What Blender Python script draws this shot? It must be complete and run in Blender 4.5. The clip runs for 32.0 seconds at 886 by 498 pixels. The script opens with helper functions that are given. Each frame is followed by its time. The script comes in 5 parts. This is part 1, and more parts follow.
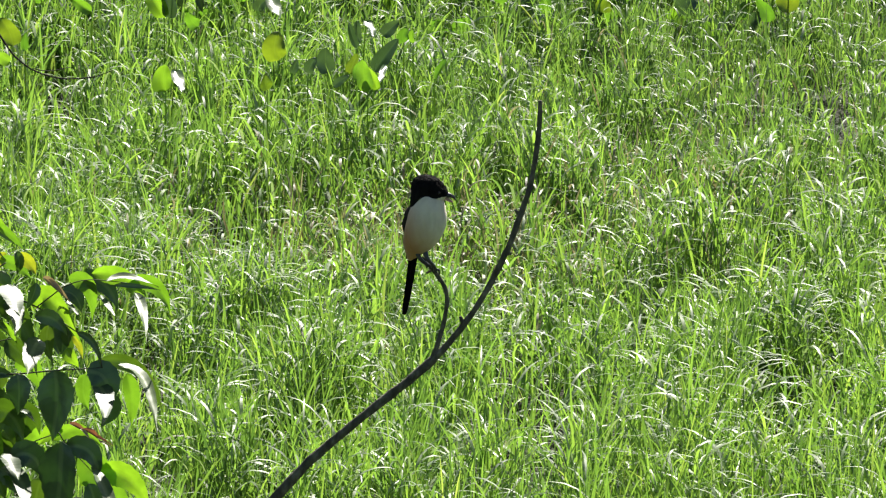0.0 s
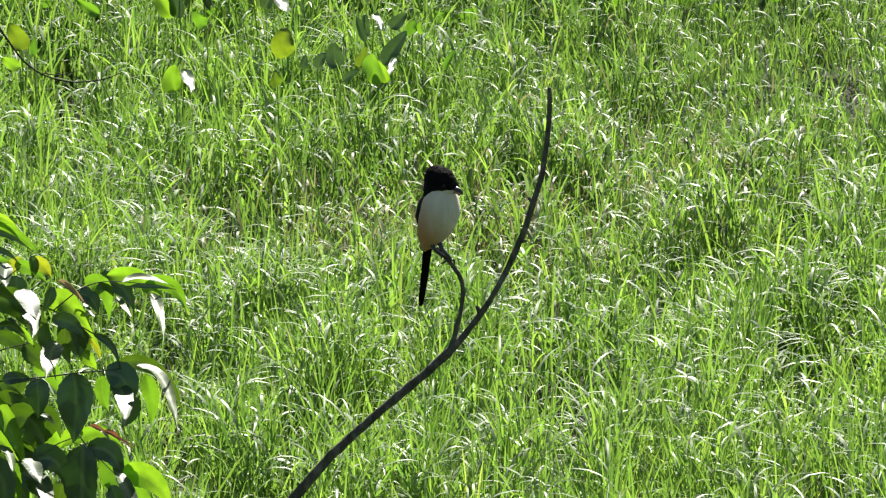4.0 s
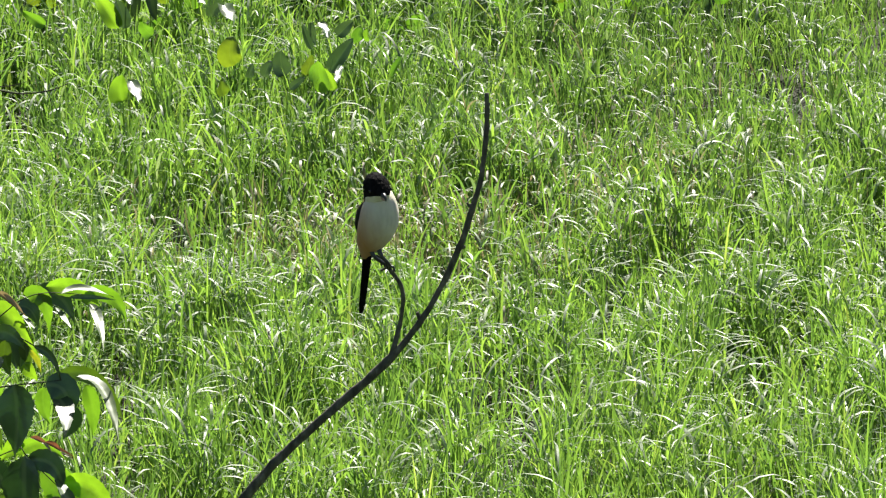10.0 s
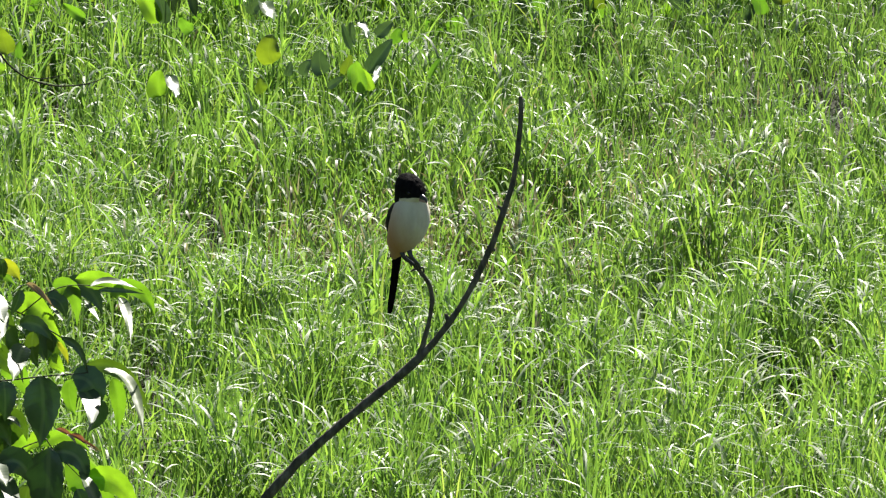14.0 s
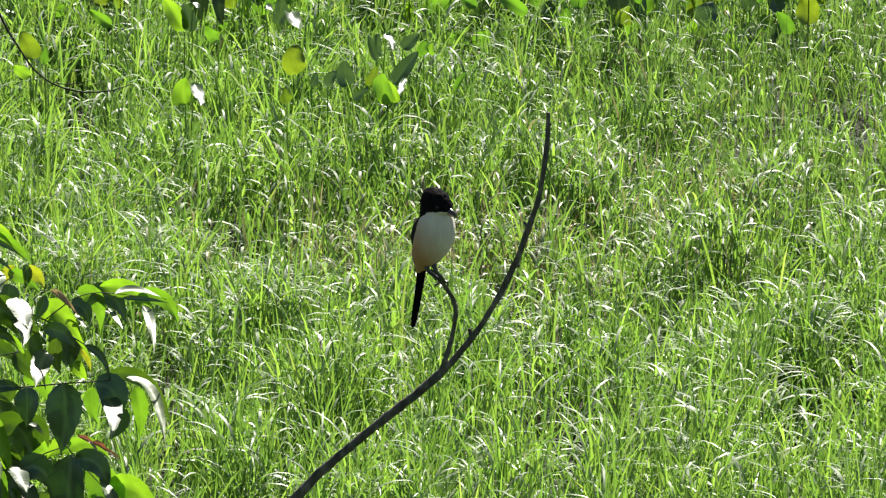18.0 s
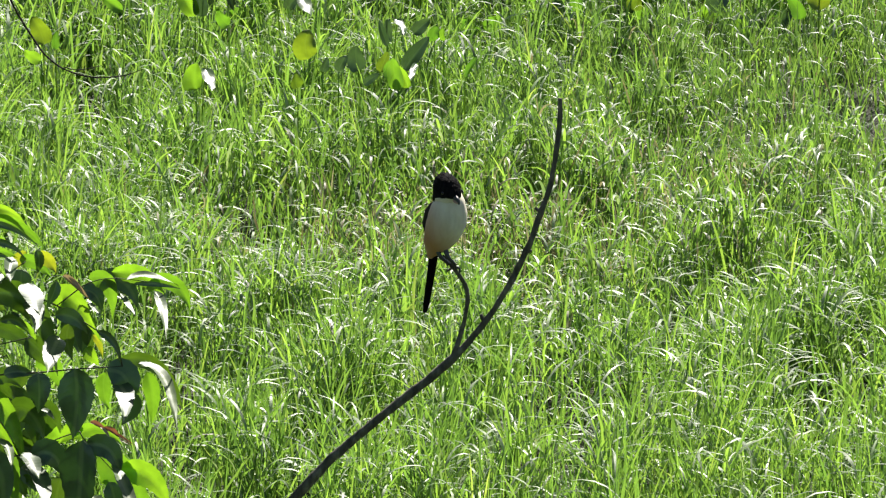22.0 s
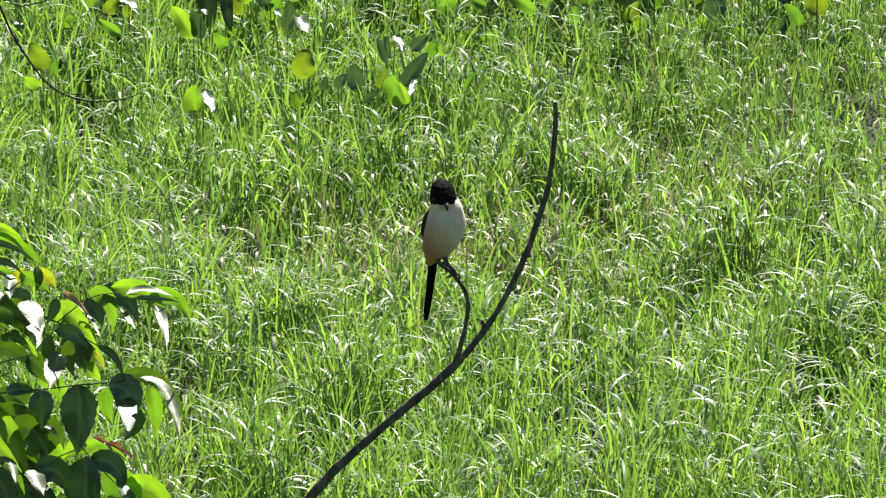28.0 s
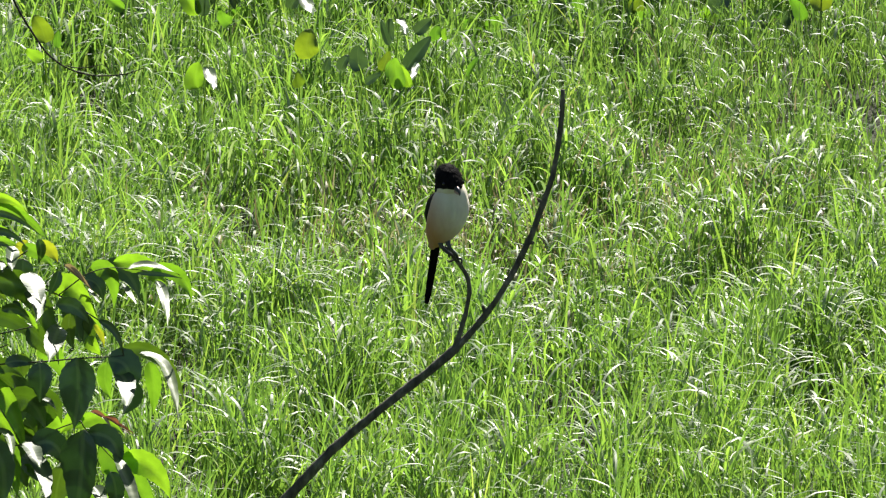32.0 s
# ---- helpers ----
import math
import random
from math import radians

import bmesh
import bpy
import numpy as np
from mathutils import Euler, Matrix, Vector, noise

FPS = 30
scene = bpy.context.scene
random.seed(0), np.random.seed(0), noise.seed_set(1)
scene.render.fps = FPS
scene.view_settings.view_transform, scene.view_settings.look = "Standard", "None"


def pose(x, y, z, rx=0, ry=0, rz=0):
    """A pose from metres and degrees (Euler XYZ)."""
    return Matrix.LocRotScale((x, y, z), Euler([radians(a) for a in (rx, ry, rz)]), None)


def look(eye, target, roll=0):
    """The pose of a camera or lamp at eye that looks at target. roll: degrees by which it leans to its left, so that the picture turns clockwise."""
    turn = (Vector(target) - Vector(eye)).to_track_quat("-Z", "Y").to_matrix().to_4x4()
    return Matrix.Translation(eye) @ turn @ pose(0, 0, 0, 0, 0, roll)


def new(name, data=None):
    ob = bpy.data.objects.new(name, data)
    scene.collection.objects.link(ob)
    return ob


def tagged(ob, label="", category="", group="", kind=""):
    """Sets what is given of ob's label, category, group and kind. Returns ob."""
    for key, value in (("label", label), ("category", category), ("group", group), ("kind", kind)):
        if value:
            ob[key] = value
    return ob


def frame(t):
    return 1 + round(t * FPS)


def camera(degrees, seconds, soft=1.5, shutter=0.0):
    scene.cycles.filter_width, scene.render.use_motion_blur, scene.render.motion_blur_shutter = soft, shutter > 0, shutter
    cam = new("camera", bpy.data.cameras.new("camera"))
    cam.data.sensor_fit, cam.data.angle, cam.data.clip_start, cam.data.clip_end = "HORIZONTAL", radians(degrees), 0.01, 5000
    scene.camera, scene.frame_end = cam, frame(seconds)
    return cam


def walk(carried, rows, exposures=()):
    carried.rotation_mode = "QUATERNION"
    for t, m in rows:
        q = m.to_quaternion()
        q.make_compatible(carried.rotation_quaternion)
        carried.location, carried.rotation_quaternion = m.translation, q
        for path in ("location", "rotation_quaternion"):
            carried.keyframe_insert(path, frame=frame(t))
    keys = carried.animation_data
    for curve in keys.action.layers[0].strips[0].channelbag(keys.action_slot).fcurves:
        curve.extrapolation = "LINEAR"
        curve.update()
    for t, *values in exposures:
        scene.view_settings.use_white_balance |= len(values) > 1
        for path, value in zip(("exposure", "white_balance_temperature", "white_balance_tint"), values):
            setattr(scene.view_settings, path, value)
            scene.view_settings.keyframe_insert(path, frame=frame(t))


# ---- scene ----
EYE = Vector((0.0, 0.0, 5.95))     # on a bank, 6 m above the marsh


def aim(pan, tilt, roll, x, z):
    """The camera's pose, from its turn to the right, its turn upwards and its lean, in degrees, and its shift to the right and upwards, in millimetres."""
    p, q = radians(pan), radians(tilt)
    eye = EYE + Vector((x, 0, z)) / 1000
    return look(eye, eye + 10 * Vector((math.sin(p) * math.cos(q), math.cos(p) * math.cos(q), math.sin(q))), roll)


# seconds, pan, tilt, roll and shift of a hand-held telephoto camera
PATH = [
    (0, 0.000, -12.000, 0.80, 0.0, 0.0), (0.5, 0.029, -12.016, 0.83, -0.2, 1.3), (1, -0.048, -12.012, 1.05, -1.6, -0.6),
    (1.5, -0.084, -12.018, 1.27, -2.3, -0.5), (2, -0.137, -12.017, 0.64, 1.8, 0.2), (2.5, -0.232, -12.032, -0.31, 0.6, -0.0),
    (3, -0.227, -12.076, -0.88, 3.6, 0.9), (3.5, -0.209, -12.071, -1.17, 2.5, -1.7), (5.5, 0.087, -12.120, -0.97, 4.3, 0.8),
    (6, 0.124, -12.022, -1.01, -1.4, 3.2), (6.5, 0.109, -12.009, -0.71, 0.3, 0.6), (7, 0.054, -12.025, -0.67, 1.6, 0.3),
    (7.5, 0.012, -12.109, -0.59, 4.3, -0.1), (8, 0.025, -12.122, -0.62, 8.8, 1.9), (8.5, -0.008, -12.128, -1.01, 13.3, -1.1),
    (9, 0.059, -12.097, -1.41, 19.6, -2.5), (9.5, 0.163, -12.071, -1.73, 22.9, -2.1), (10, 0.276, -12.031, -1.81, 26.4, -2.1),
    (10.5, 0.251, -11.941, -1.46, 28.4, -2.2), (11, 0.102, -11.924, -1.16, 34.7, -1.1), (11.5, 0.027, -11.968, -1.27, 38.1, -2.4),
    (12, 0.026, -11.966, -1.39, 39.6, -2.9), (12.5, 0.051, -12.033, -1.31, 37.5, -3.9), (13, 0.070, -12.080, -0.99, 37.5, -1.8),
    (13.5, 0.027, -12.013, -0.64, 35.5, -3.3), (14, -0.056, -11.998, -0.43, 35.7, -3.9), (14.5, -0.120, -11.972, -0.26, 35.0, -3.0),
    (15, -0.169, -11.985, 0.01, 32.9, -4.3), (15.5, -0.189, -11.953, 0.08, 36.4, -3.1), (17.5, -0.229, -11.914, 0.49, 29.8, -2.7),
    (18, -0.245, -11.885, 0.64, 28.7, -0.9), (18.5, -0.196, -11.717, 0.56, 29.9, 1.5), (19, -0.191, -11.453, 0.49, 29.4, 1.7),
    (19.5, -0.251, -11.534, 0.55, 26.7, -1.8), (20, -0.230, -11.758, 0.68, 27.6, -1.8), (20.5, -0.238, -11.847, 0.69, 27.9, -0.5),
    (21, -0.246, -11.893, 0.60, 28.3, 0.9), (21.5, -0.279, -11.939, 0.59, 28.6, -0.0), (22, -0.338, -12.022, 0.63, 26.0, 0.3),
    (22.5, -0.372, -12.139, 0.73, 25.9, 1.0), (23, -0.453, -12.253, 0.77, 24.8, 0.6), (23.5, -0.502, -12.385, 0.69, 24.7, 2.7),
    (24, -0.598, -12.408, 0.46, 27.5, 2.5), (24.5, -0.575, -12.068, 0.14, 30.6, -0.6), (25, -0.448, -12.039, 0.01, 33.0, -3.5),
    (25.5, -0.496, -12.064, 0.11, 28.1, -6.2), (27.5, -0.729, -12.005, -0.30, 30.1, -16.9), (28, -0.399, -11.842, -0.89, 38.2, -21.2),
    (28.5, -0.302, -11.772, -0.82, 34.8, -21.9), (29, -0.319, -11.861, -0.30, 33.0, -23.4), (29.5, -0.381, -11.840, -0.06, 30.3, -23.6),
    (30, -0.381, -11.845, 0.12, 29.9, -24.3), (30.5, -0.375, -11.875, 0.27, 29.9, -24.6), (31, -0.271, -11.914, 0.53, 29.6, -23.3),
    (31.5, -0.261, -11.910, 0.73, 26.5, -20.5), (32, -0.347, -11.983, 0.80, 24.7, -21.7)]
cam = camera(8.0, 32.0, soft=1.25)
walk(cam, [(t, aim(*row)) for t, *row in PATH], exposures=[(0.0, 1.16), (32.0, 1.16)])

# ---- light ----
SUN_ELEVATION, SUN_AZIMUTH = radians(47), radians(16)   # azimuth from +y towards +x
world = bpy.data.worlds.new("sky")
scene.world = world
world.use_nodes = True
wn = world.node_tree.nodes
sky = wn.new("ShaderNodeTexSky")
sky.sky_type = "NISHITA"
sky.sun_disc = False
sky.sun_elevation, sky.sun_rotation = SUN_ELEVATION, SUN_AZIMUTH
world.node_tree.links.new(sky.outputs[0], wn["Background"].inputs[0])
wn["Background"].inputs[1].default_value = 0.046
sun = new("sun", bpy.data.lights.new("sun", "SUN"))
sun.data.energy, sun.data.angle, sun.data.color = 5.0, radians(0.6), (1.0, 0.95, 0.86)
sun.matrix_basis = look((8 * math.sin(SUN_AZIMUTH), 8 * math.cos(SUN_AZIMUTH) + 14, 8 * math.tan(SUN_ELEVATION)), (0, 14, 0))


# ---- materials ----
def blank(name):
    m = bpy.data.materials.new(name)
    m.use_nodes = True
    m.node_tree.nodes.remove(m.node_tree.nodes["Principled BSDF"])
    return m, m.node_tree.nodes, m.node_tree.links, m.node_tree.nodes["Material Output"]


def ramp(nodes, links, source, stops):
    node = nodes.new("ShaderNodeValToRGB")
    e = node.color_ramp.elements
    while len(e) < len(stops):
        e.new(0.5)
    for k, (at, c) in zip(e, stops):
        k.position, k.color = at, (*c, 1)
    links.new(source, node.inputs[0])
    return node.outputs[0]


def mixed(nodes, links, mode, fac, a, b):
    node = nodes.new("ShaderNodeMix")
    node.data_type, node.blend_type = "RGBA", mode
    for socket, v in ((node.inputs[0], fac), (node.inputs[6], a), (node.inputs[7], b)):
        if isinstance(v, (int, float)):
            socket.default_value = v
        elif isinstance(v, tuple):
            socket.default_value = (*v, 1)
        else:
            links.new(v, socket)
    return node.outputs[2]


def tex_noise(nodes, links, scale, detail=3.0, coord="Object", stretch=None):
    co = nodes.new("ShaderNodeTexCoord").outputs[coord]
    if stretch:
        mp = nodes.new("ShaderNodeMapping")
        mp.inputs["Scale"].default_value = stretch
        links.new(co, mp.inputs[0])
        co = mp.outputs[0]
    n = nodes.new("ShaderNodeTexNoise")
    n.inputs["Scale"].default_value, n.inputs["Detail"].default_value = scale, detail
    links.new(co, n.inputs["Vector"])
    return n.outputs["Fac"]


def leafy(name, stops, random_from="island", through_tint=(2.3, 2.2, 0.8), through_share=0.5, rough=0.36, gloss=0.7, vein=0.0, patch=6.0, wax=0.0):
    """A thin leaf: a glossy cuticle over a diffuse face that lets some light through."""
    m, n, l, out = blank(name)
    if random_from == "island":
        r = n.new("ShaderNodeNewGeometry").outputs["Random Per Island"]
    else:
        r = n.new("ShaderNodeObjectInfo").outputs["Random"]
    col = ramp(n, l, r, stops)
    blot = ramp(n, l, tex_noise(n, l, patch, 4), [(0.3, (0.72, 0.74, 0.70)), (0.7, (1.15, 1.12, 1.05))])
    col = mixed(n, l, "MULTIPLY", 1.0, col, blot)
    p = n.new("ShaderNodeBsdfPrincipled")
    p.inputs["Roughness"].default_value = rough
    p.inputs["Specular IOR Level"].default_value = gloss
    p.inputs["Coat Weight"].default_value, p.inputs["Coat Roughness"].default_value = wax, 0.5
    l.new(col, p.inputs["Base Color"])
    t = n.new("ShaderNodeBsdfTranslucent")
    l.new(mixed(n, l, "MULTIPLY", 1.0, col, through_tint), t.inputs[0])
    b = n.new("ShaderNodeBump")
    b.inputs["Strength"].default_value, b.inputs["Distance"].default_value = 0.04 if vein else 0.35, 0.002
    if vein:
        sep = n.new("ShaderNodeSeparateXYZ")
        l.new(n.new("ShaderNodeTexCoord").outputs["UV"], sep.inputs[0])
        out_x, slant, fine = n.new("ShaderNodeMath"), n.new("ShaderNodeMath"), n.new("ShaderNodeMath")
        out_x.operation, slant.operation, fine.operation = "ABSOLUTE", "MULTIPLY_ADD", "SINE"
        l.new(sep.outputs[0], out_x.inputs[0])
        l.new(out_x.outputs[0], slant.inputs[0])
        slant.inputs[1].default_value = -0.55
        l.new(sep.outputs[1], slant.inputs[2])
        times = n.new("ShaderNodeMath")
        times.operation = "MULTIPLY"
        times.inputs[1].default_value = vein
        l.new(slant.outputs[0], times.inputs[0])
        l.new(times.outputs[0], fine.inputs[0])
        l.new(fine.outputs[0], b.inputs["Height"])
        rib = n.new("ShaderNodeMapRange")
        rib.inputs["From Min"].default_value, rib.inputs["From Max"].default_value = 0.035, 0.012
        rib.inputs["To Max"].default_value = 0.55
        l.new(out_x.outputs[0], rib.inputs[0])
        ribbed = mixed(n, l, "MIX", rib.outputs[0], col, (0.16, 0.22, 0.07))
        l.new(ribbed, p.inputs["Base Color"])
    else:
        l.new(tex_noise(n, l, 160, 2), b.inputs["Height"])
    l.new(b.outputs[0], p.inputs["Normal"])
    s = n.new("ShaderNodeMixShader")
    s.inputs[0].default_value = through_share
    l.new(p.outputs[0], s.inputs[1]), l.new(t.outputs[0], s.inputs[2])
    l.new(s.outputs[0], out.inputs[0])
    return m


def solid(name, stops, scale, rough=0.8, bump=0.4, stretch=None, distance=0.002, gloss=0.4, detail=5.0):
    m, n, l, out = blank(name)
    fac = tex_noise(n, l, scale, detail, stretch=stretch)
    p = n.new("ShaderNodeBsdfPrincipled")
    l.new(ramp(n, l, fac, stops), p.inputs["Base Color"])
    p.inputs["Roughness"].default_value, p.inputs["Specular IOR Level"].default_value = rough, gloss
    b = n.new("ShaderNodeBump")
    b.inputs["Strength"].default_value, b.inputs["Distance"].default_value = bump, distance
    l.new(fac, b.inputs["Height"]), l.new(b.outputs[0], p.inputs["Normal"])
    l.new(p.outputs[0], out.inputs[0])
    return m


GRASS = leafy("grass_blade", [(0.0, (0.06, 0.122, 0.039)), (0.3, (0.095, 0.186, 0.049)), (0.7, (0.134, 0.24, 0.059)), (0.96, (0.168, 0.275, 0.069)), (1.0, (0.20, 0.27, 0.09))], through_tint=(2.36, 2.3, 1.12), through_share=0.49, rough=0.55, gloss=0.72, patch=3.0, wax=0.08)
# Darker copy of the grass: the tone stands in for shadow hollows.
SHADE_TONED = leafy("shade_toned_blade", [(0.0, (0.048, 0.098, 0.035)), (0.4, (0.077, 0.150, 0.045)), (1.0, (0.117, 0.201, 0.057))], through_tint=(2.5, 2.4, 1.2), through_share=0.45, rough=0.55, gloss=0.8, patch=3.0, wax=0.08)
# Paler copy of the blade: its sheen is put into the colour.
SHEEN_TONED = leafy("sheen_toned_blade", [(0.0, (0.17, 0.25, 0.11)), (0.5, (0.26, 0.34, 0.18)), (1.0, (0.33, 0.40, 0.24))], through_tint=(1.3, 1.45, 0.85), through_share=0.35, rough=0.5, gloss=0.9, patch=3.0, wax=0.1)
STRAW = leafy("dry_blade", [(0.0, (0.15, 0.13, 0.07)), (0.5, (0.28, 0.26, 0.155)), (1.0, (0.40, 0.38, 0.26))], through_tint=(1.2, 1.2, 0.9), through_share=0.35, rough=0.5)
BROAD = leafy("broad_leaf", [(0.0, (0.05, 0.115, 0.024)), (0.5, (0.075, 0.155, 0.028)), (1.0, (0.115, 0.20, 0.03))], "object", through_tint=(2.6, 2.75, 0.8), through_share=0.5, rough=0.3, gloss=0.7, vein=46, patch=9.0)
# Lit and shaded copies of one leaf: light and shade put into the colour.
SHRUB = leafy("lit_shrub_leaf", [(0.0, (0.05, 0.11, 0.02)), (0.5, (0.06, 0.13, 0.02)), (1.0, (0.085, 0.16, 0.022))], "object", through_tint=(3.6, 3.5, 0.9), through_share=0.5, rough=0.3, gloss=0.6, vein=72, patch=40.0)
SHRUB_SHADED = leafy("shaded_shrub_leaf", [(0.0, (0.042, 0.088, 0.030)), (0.6, (0.060, 0.118, 0.036)), (1.0, (0.080, 0.138, 0.038))], "object", through_tint=(1.4, 2.0, 0.7), through_share=0.05, rough=0.42, gloss=0.8, vein=72, patch=40.0)
# Separate copy of the leaf, for those that show glare.
SHRUB_GLINT = leafy("glint_shrub_leaf", [(0.0, (0.030, 0.066, 0.020)), (1.0, (0.066, 0.112, 0.026))], "object", through_tint=(1.6, 2.2, 0.7), through_share=0.09, rough=0.48, gloss=0.42, vein=72, patch=40.0, wax=0.06)
SHRUB_MID = leafy("olive_shrub_leaf", [(0.0, (0.04, 0.082, 0.016)), (0.6, (0.055, 0.105, 0.018)), (1.0, (0.075, 0.125, 0.02))], "object", through_tint=(2.2, 2.35, 0.6), through_share=0.28, rough=0.38, gloss=0.7, vein=72, patch=40.0)
YELLOW = leafy("yellowed_leaf", [(0.0, (0.20, 0.25, 0.03)), (1.0, (0.30, 0.31, 0.05))], "object", through_tint=(1.4, 1.5, 0.4), rough=0.4, patch=50.0)
BROWN = leafy("withered_leaf", [(0.0, (0.26, 0.22, 0.13)), (1.0, (0.40, 0.35, 0.23))], "object", through_tint=(1.2, 1.0, 0.7), through_share=0.3, rough=0.45, patch=60.0)
RUST = leafy("rust_leaf", [(0.0, (0.20, 0.10, 0.06)), (1.0, (0.30, 0.16, 0.10))], "object", through_tint=(1.3, 0.9, 0.6), through_share=0.3, rough=0.5, patch=60.0)
# Soil tone darkened to deepen the shade in gaps between the grass.
SOIL = solid("soil", [(0.3, (0.020, 0.018, 0.011)), (0.6, (0.029, 0.033, 0.015)), (0.8, (0.042, 0.055, 0.018))], 1.2, 0.95, 0.8, distance=0.03, detail=9)
BARK = solid("grey_bark", [(0.3, (0.055, 0.050, 0.038)), (0.55, (0.115, 0.106, 0.08)), (0.75, (0.22, 0.205, 0.16))], 90, 0.9, 1.0, (1, 1, 0.5), 0.005, gloss=0.2)
STEM = solid("green_brown_stem", [(0.3, (0.03, 0.03, 0.015)), (0.7, (0.08, 0.075, 0.035))], 60, 0.7, 0.6, (1, 1, 0.3))
DRYWOOD = solid("dead_twig_bark", [(0.3, (0.02, 0.016, 0.012)), (0.7, (0.07, 0.055, 0.04))], 70, 0.9, 0.6)


# ---- mesh helpers ----
def part(name, bm, material, parent=None, label="", smooth=True):
    me = bpy.data.meshes.new(name)
    bm.to_mesh(me)
    bm.free()
    if smooth:
        me.shade_smooth()
    for m in (material if isinstance(material, (list, tuple)) else [material]):
        me.materials.append(m)
    ob = new(name, me)
    ob.parent = parent
    if label:
        ob["label"] = label
    return ob


def spline(points, steps):
    """A smooth run through points (x, y, z, radius)."""
    p = [np.array(q, float) for q in points]
    p = [2 * p[0] - p[1], *p, 2 * p[-1] - p[-2]]
    out = []
    for a, b, c, d in zip(p, p[1:], p[2:], p[3:]):
        for i in range(steps):
            s = i / steps
            out.append(0.5 * (2 * b + (c - a) * s + (2 * a - 5 * b + 4 * c - d) * s * s + (3 * b - a - 3 * c + d) * s ** 3))
    return out + [p[-2]]


def tube(points, steps=6, sides=10, rough=0.08, seed=0):
    """A closed, slightly knobbly tube through points (x, y, z, radius)."""
    bm = bmesh.new()
    run = spline(points, steps)
    rings, side = [], Vector((0.31, 0.9, 0.2))
    for i, q in enumerate(run):
        c, r = Vector(q[:3]), q[3]
        ahead = Vector(run[min(i + 1, len(run) - 1)][:3]) - Vector(run[max(i - 1, 0)][:3])
        ahead.normalize()
        side = (side - ahead * side.dot(ahead)).normalized()
        other = ahead.cross(side)
        ring = []
        for k in range(sides):
            a = 2 * math.pi * k / sides
            d = side * math.cos(a) + other * math.sin(a)
            rr = r * (1 + rough * 2 * noise.noise(Vector((c + d * r) * 60) + Vector((seed, 0, 0))) + rough * noise.noise(c * 25 + Vector((seed, 3, 0))))
            ring.append(bm.verts.new(c + d * rr))
        rings.append(ring)
    for a, b in zip(rings, rings[1:]):
        for k in range(sides):
            bm.faces.new((a[k], a[(k + 1) % sides], b[(k + 1) % sides], b[k]))
    for ring, flip in ((rings[0], True), (rings[-1], False)):
        mid = bm.verts.new(sum((v.co for v in ring), Vector()) / sides)
        for k in range(sides):
            f = (ring[k], ring[(k + 1) % sides], mid)
            bm.faces.new(f[::-1] if flip else f)
    return bm


def blob(rings, sides=18):
    """A closed form of elliptic rings (x, y, z, half width, half depth), from the bottom up."""
    bm = bmesh.new()
    made = []
    for x, y, z, a, b in rings:
        made.append([bm.verts.new((x + a * math.cos(2 * math.pi * k / sides), y + b * math.sin(2 * math.pi * k / sides), z)) for k in range(sides)])
    for a, b in zip(made, made[1:]):
        for k in range(sides):
            bm.faces.new((a[k], a[(k + 1) % sides], b[(k + 1) % sides], b[k]))
    bm.faces.new(made[0][::-1]), bm.faces.new(made[-1])
    return bm


def lattice(seed, cell):
    """A smooth random field over the plan, 0 to 1."""
    g = np.random.RandomState(seed).rand(256, 256)

    def field(x, y):
        u, v = x / cell + 1000, y / cell + 1000
        i, j = np.floor(u).astype(int), np.floor(v).astype(int)
        a, b = u - i, v - j
        a, b = a * a * (3 - 2 * a), b * b * (3 - 2 * b)
        i, j, i1, j1 = i % 256, j % 256, (i + 1) % 256, (j + 1) % 256
        return (g[i, j] * (1 - a) + g[i1, j] * a) * (1 - b) + (g[i, j1] * (1 - a) + g[i1, j1] * a) * b
    return field


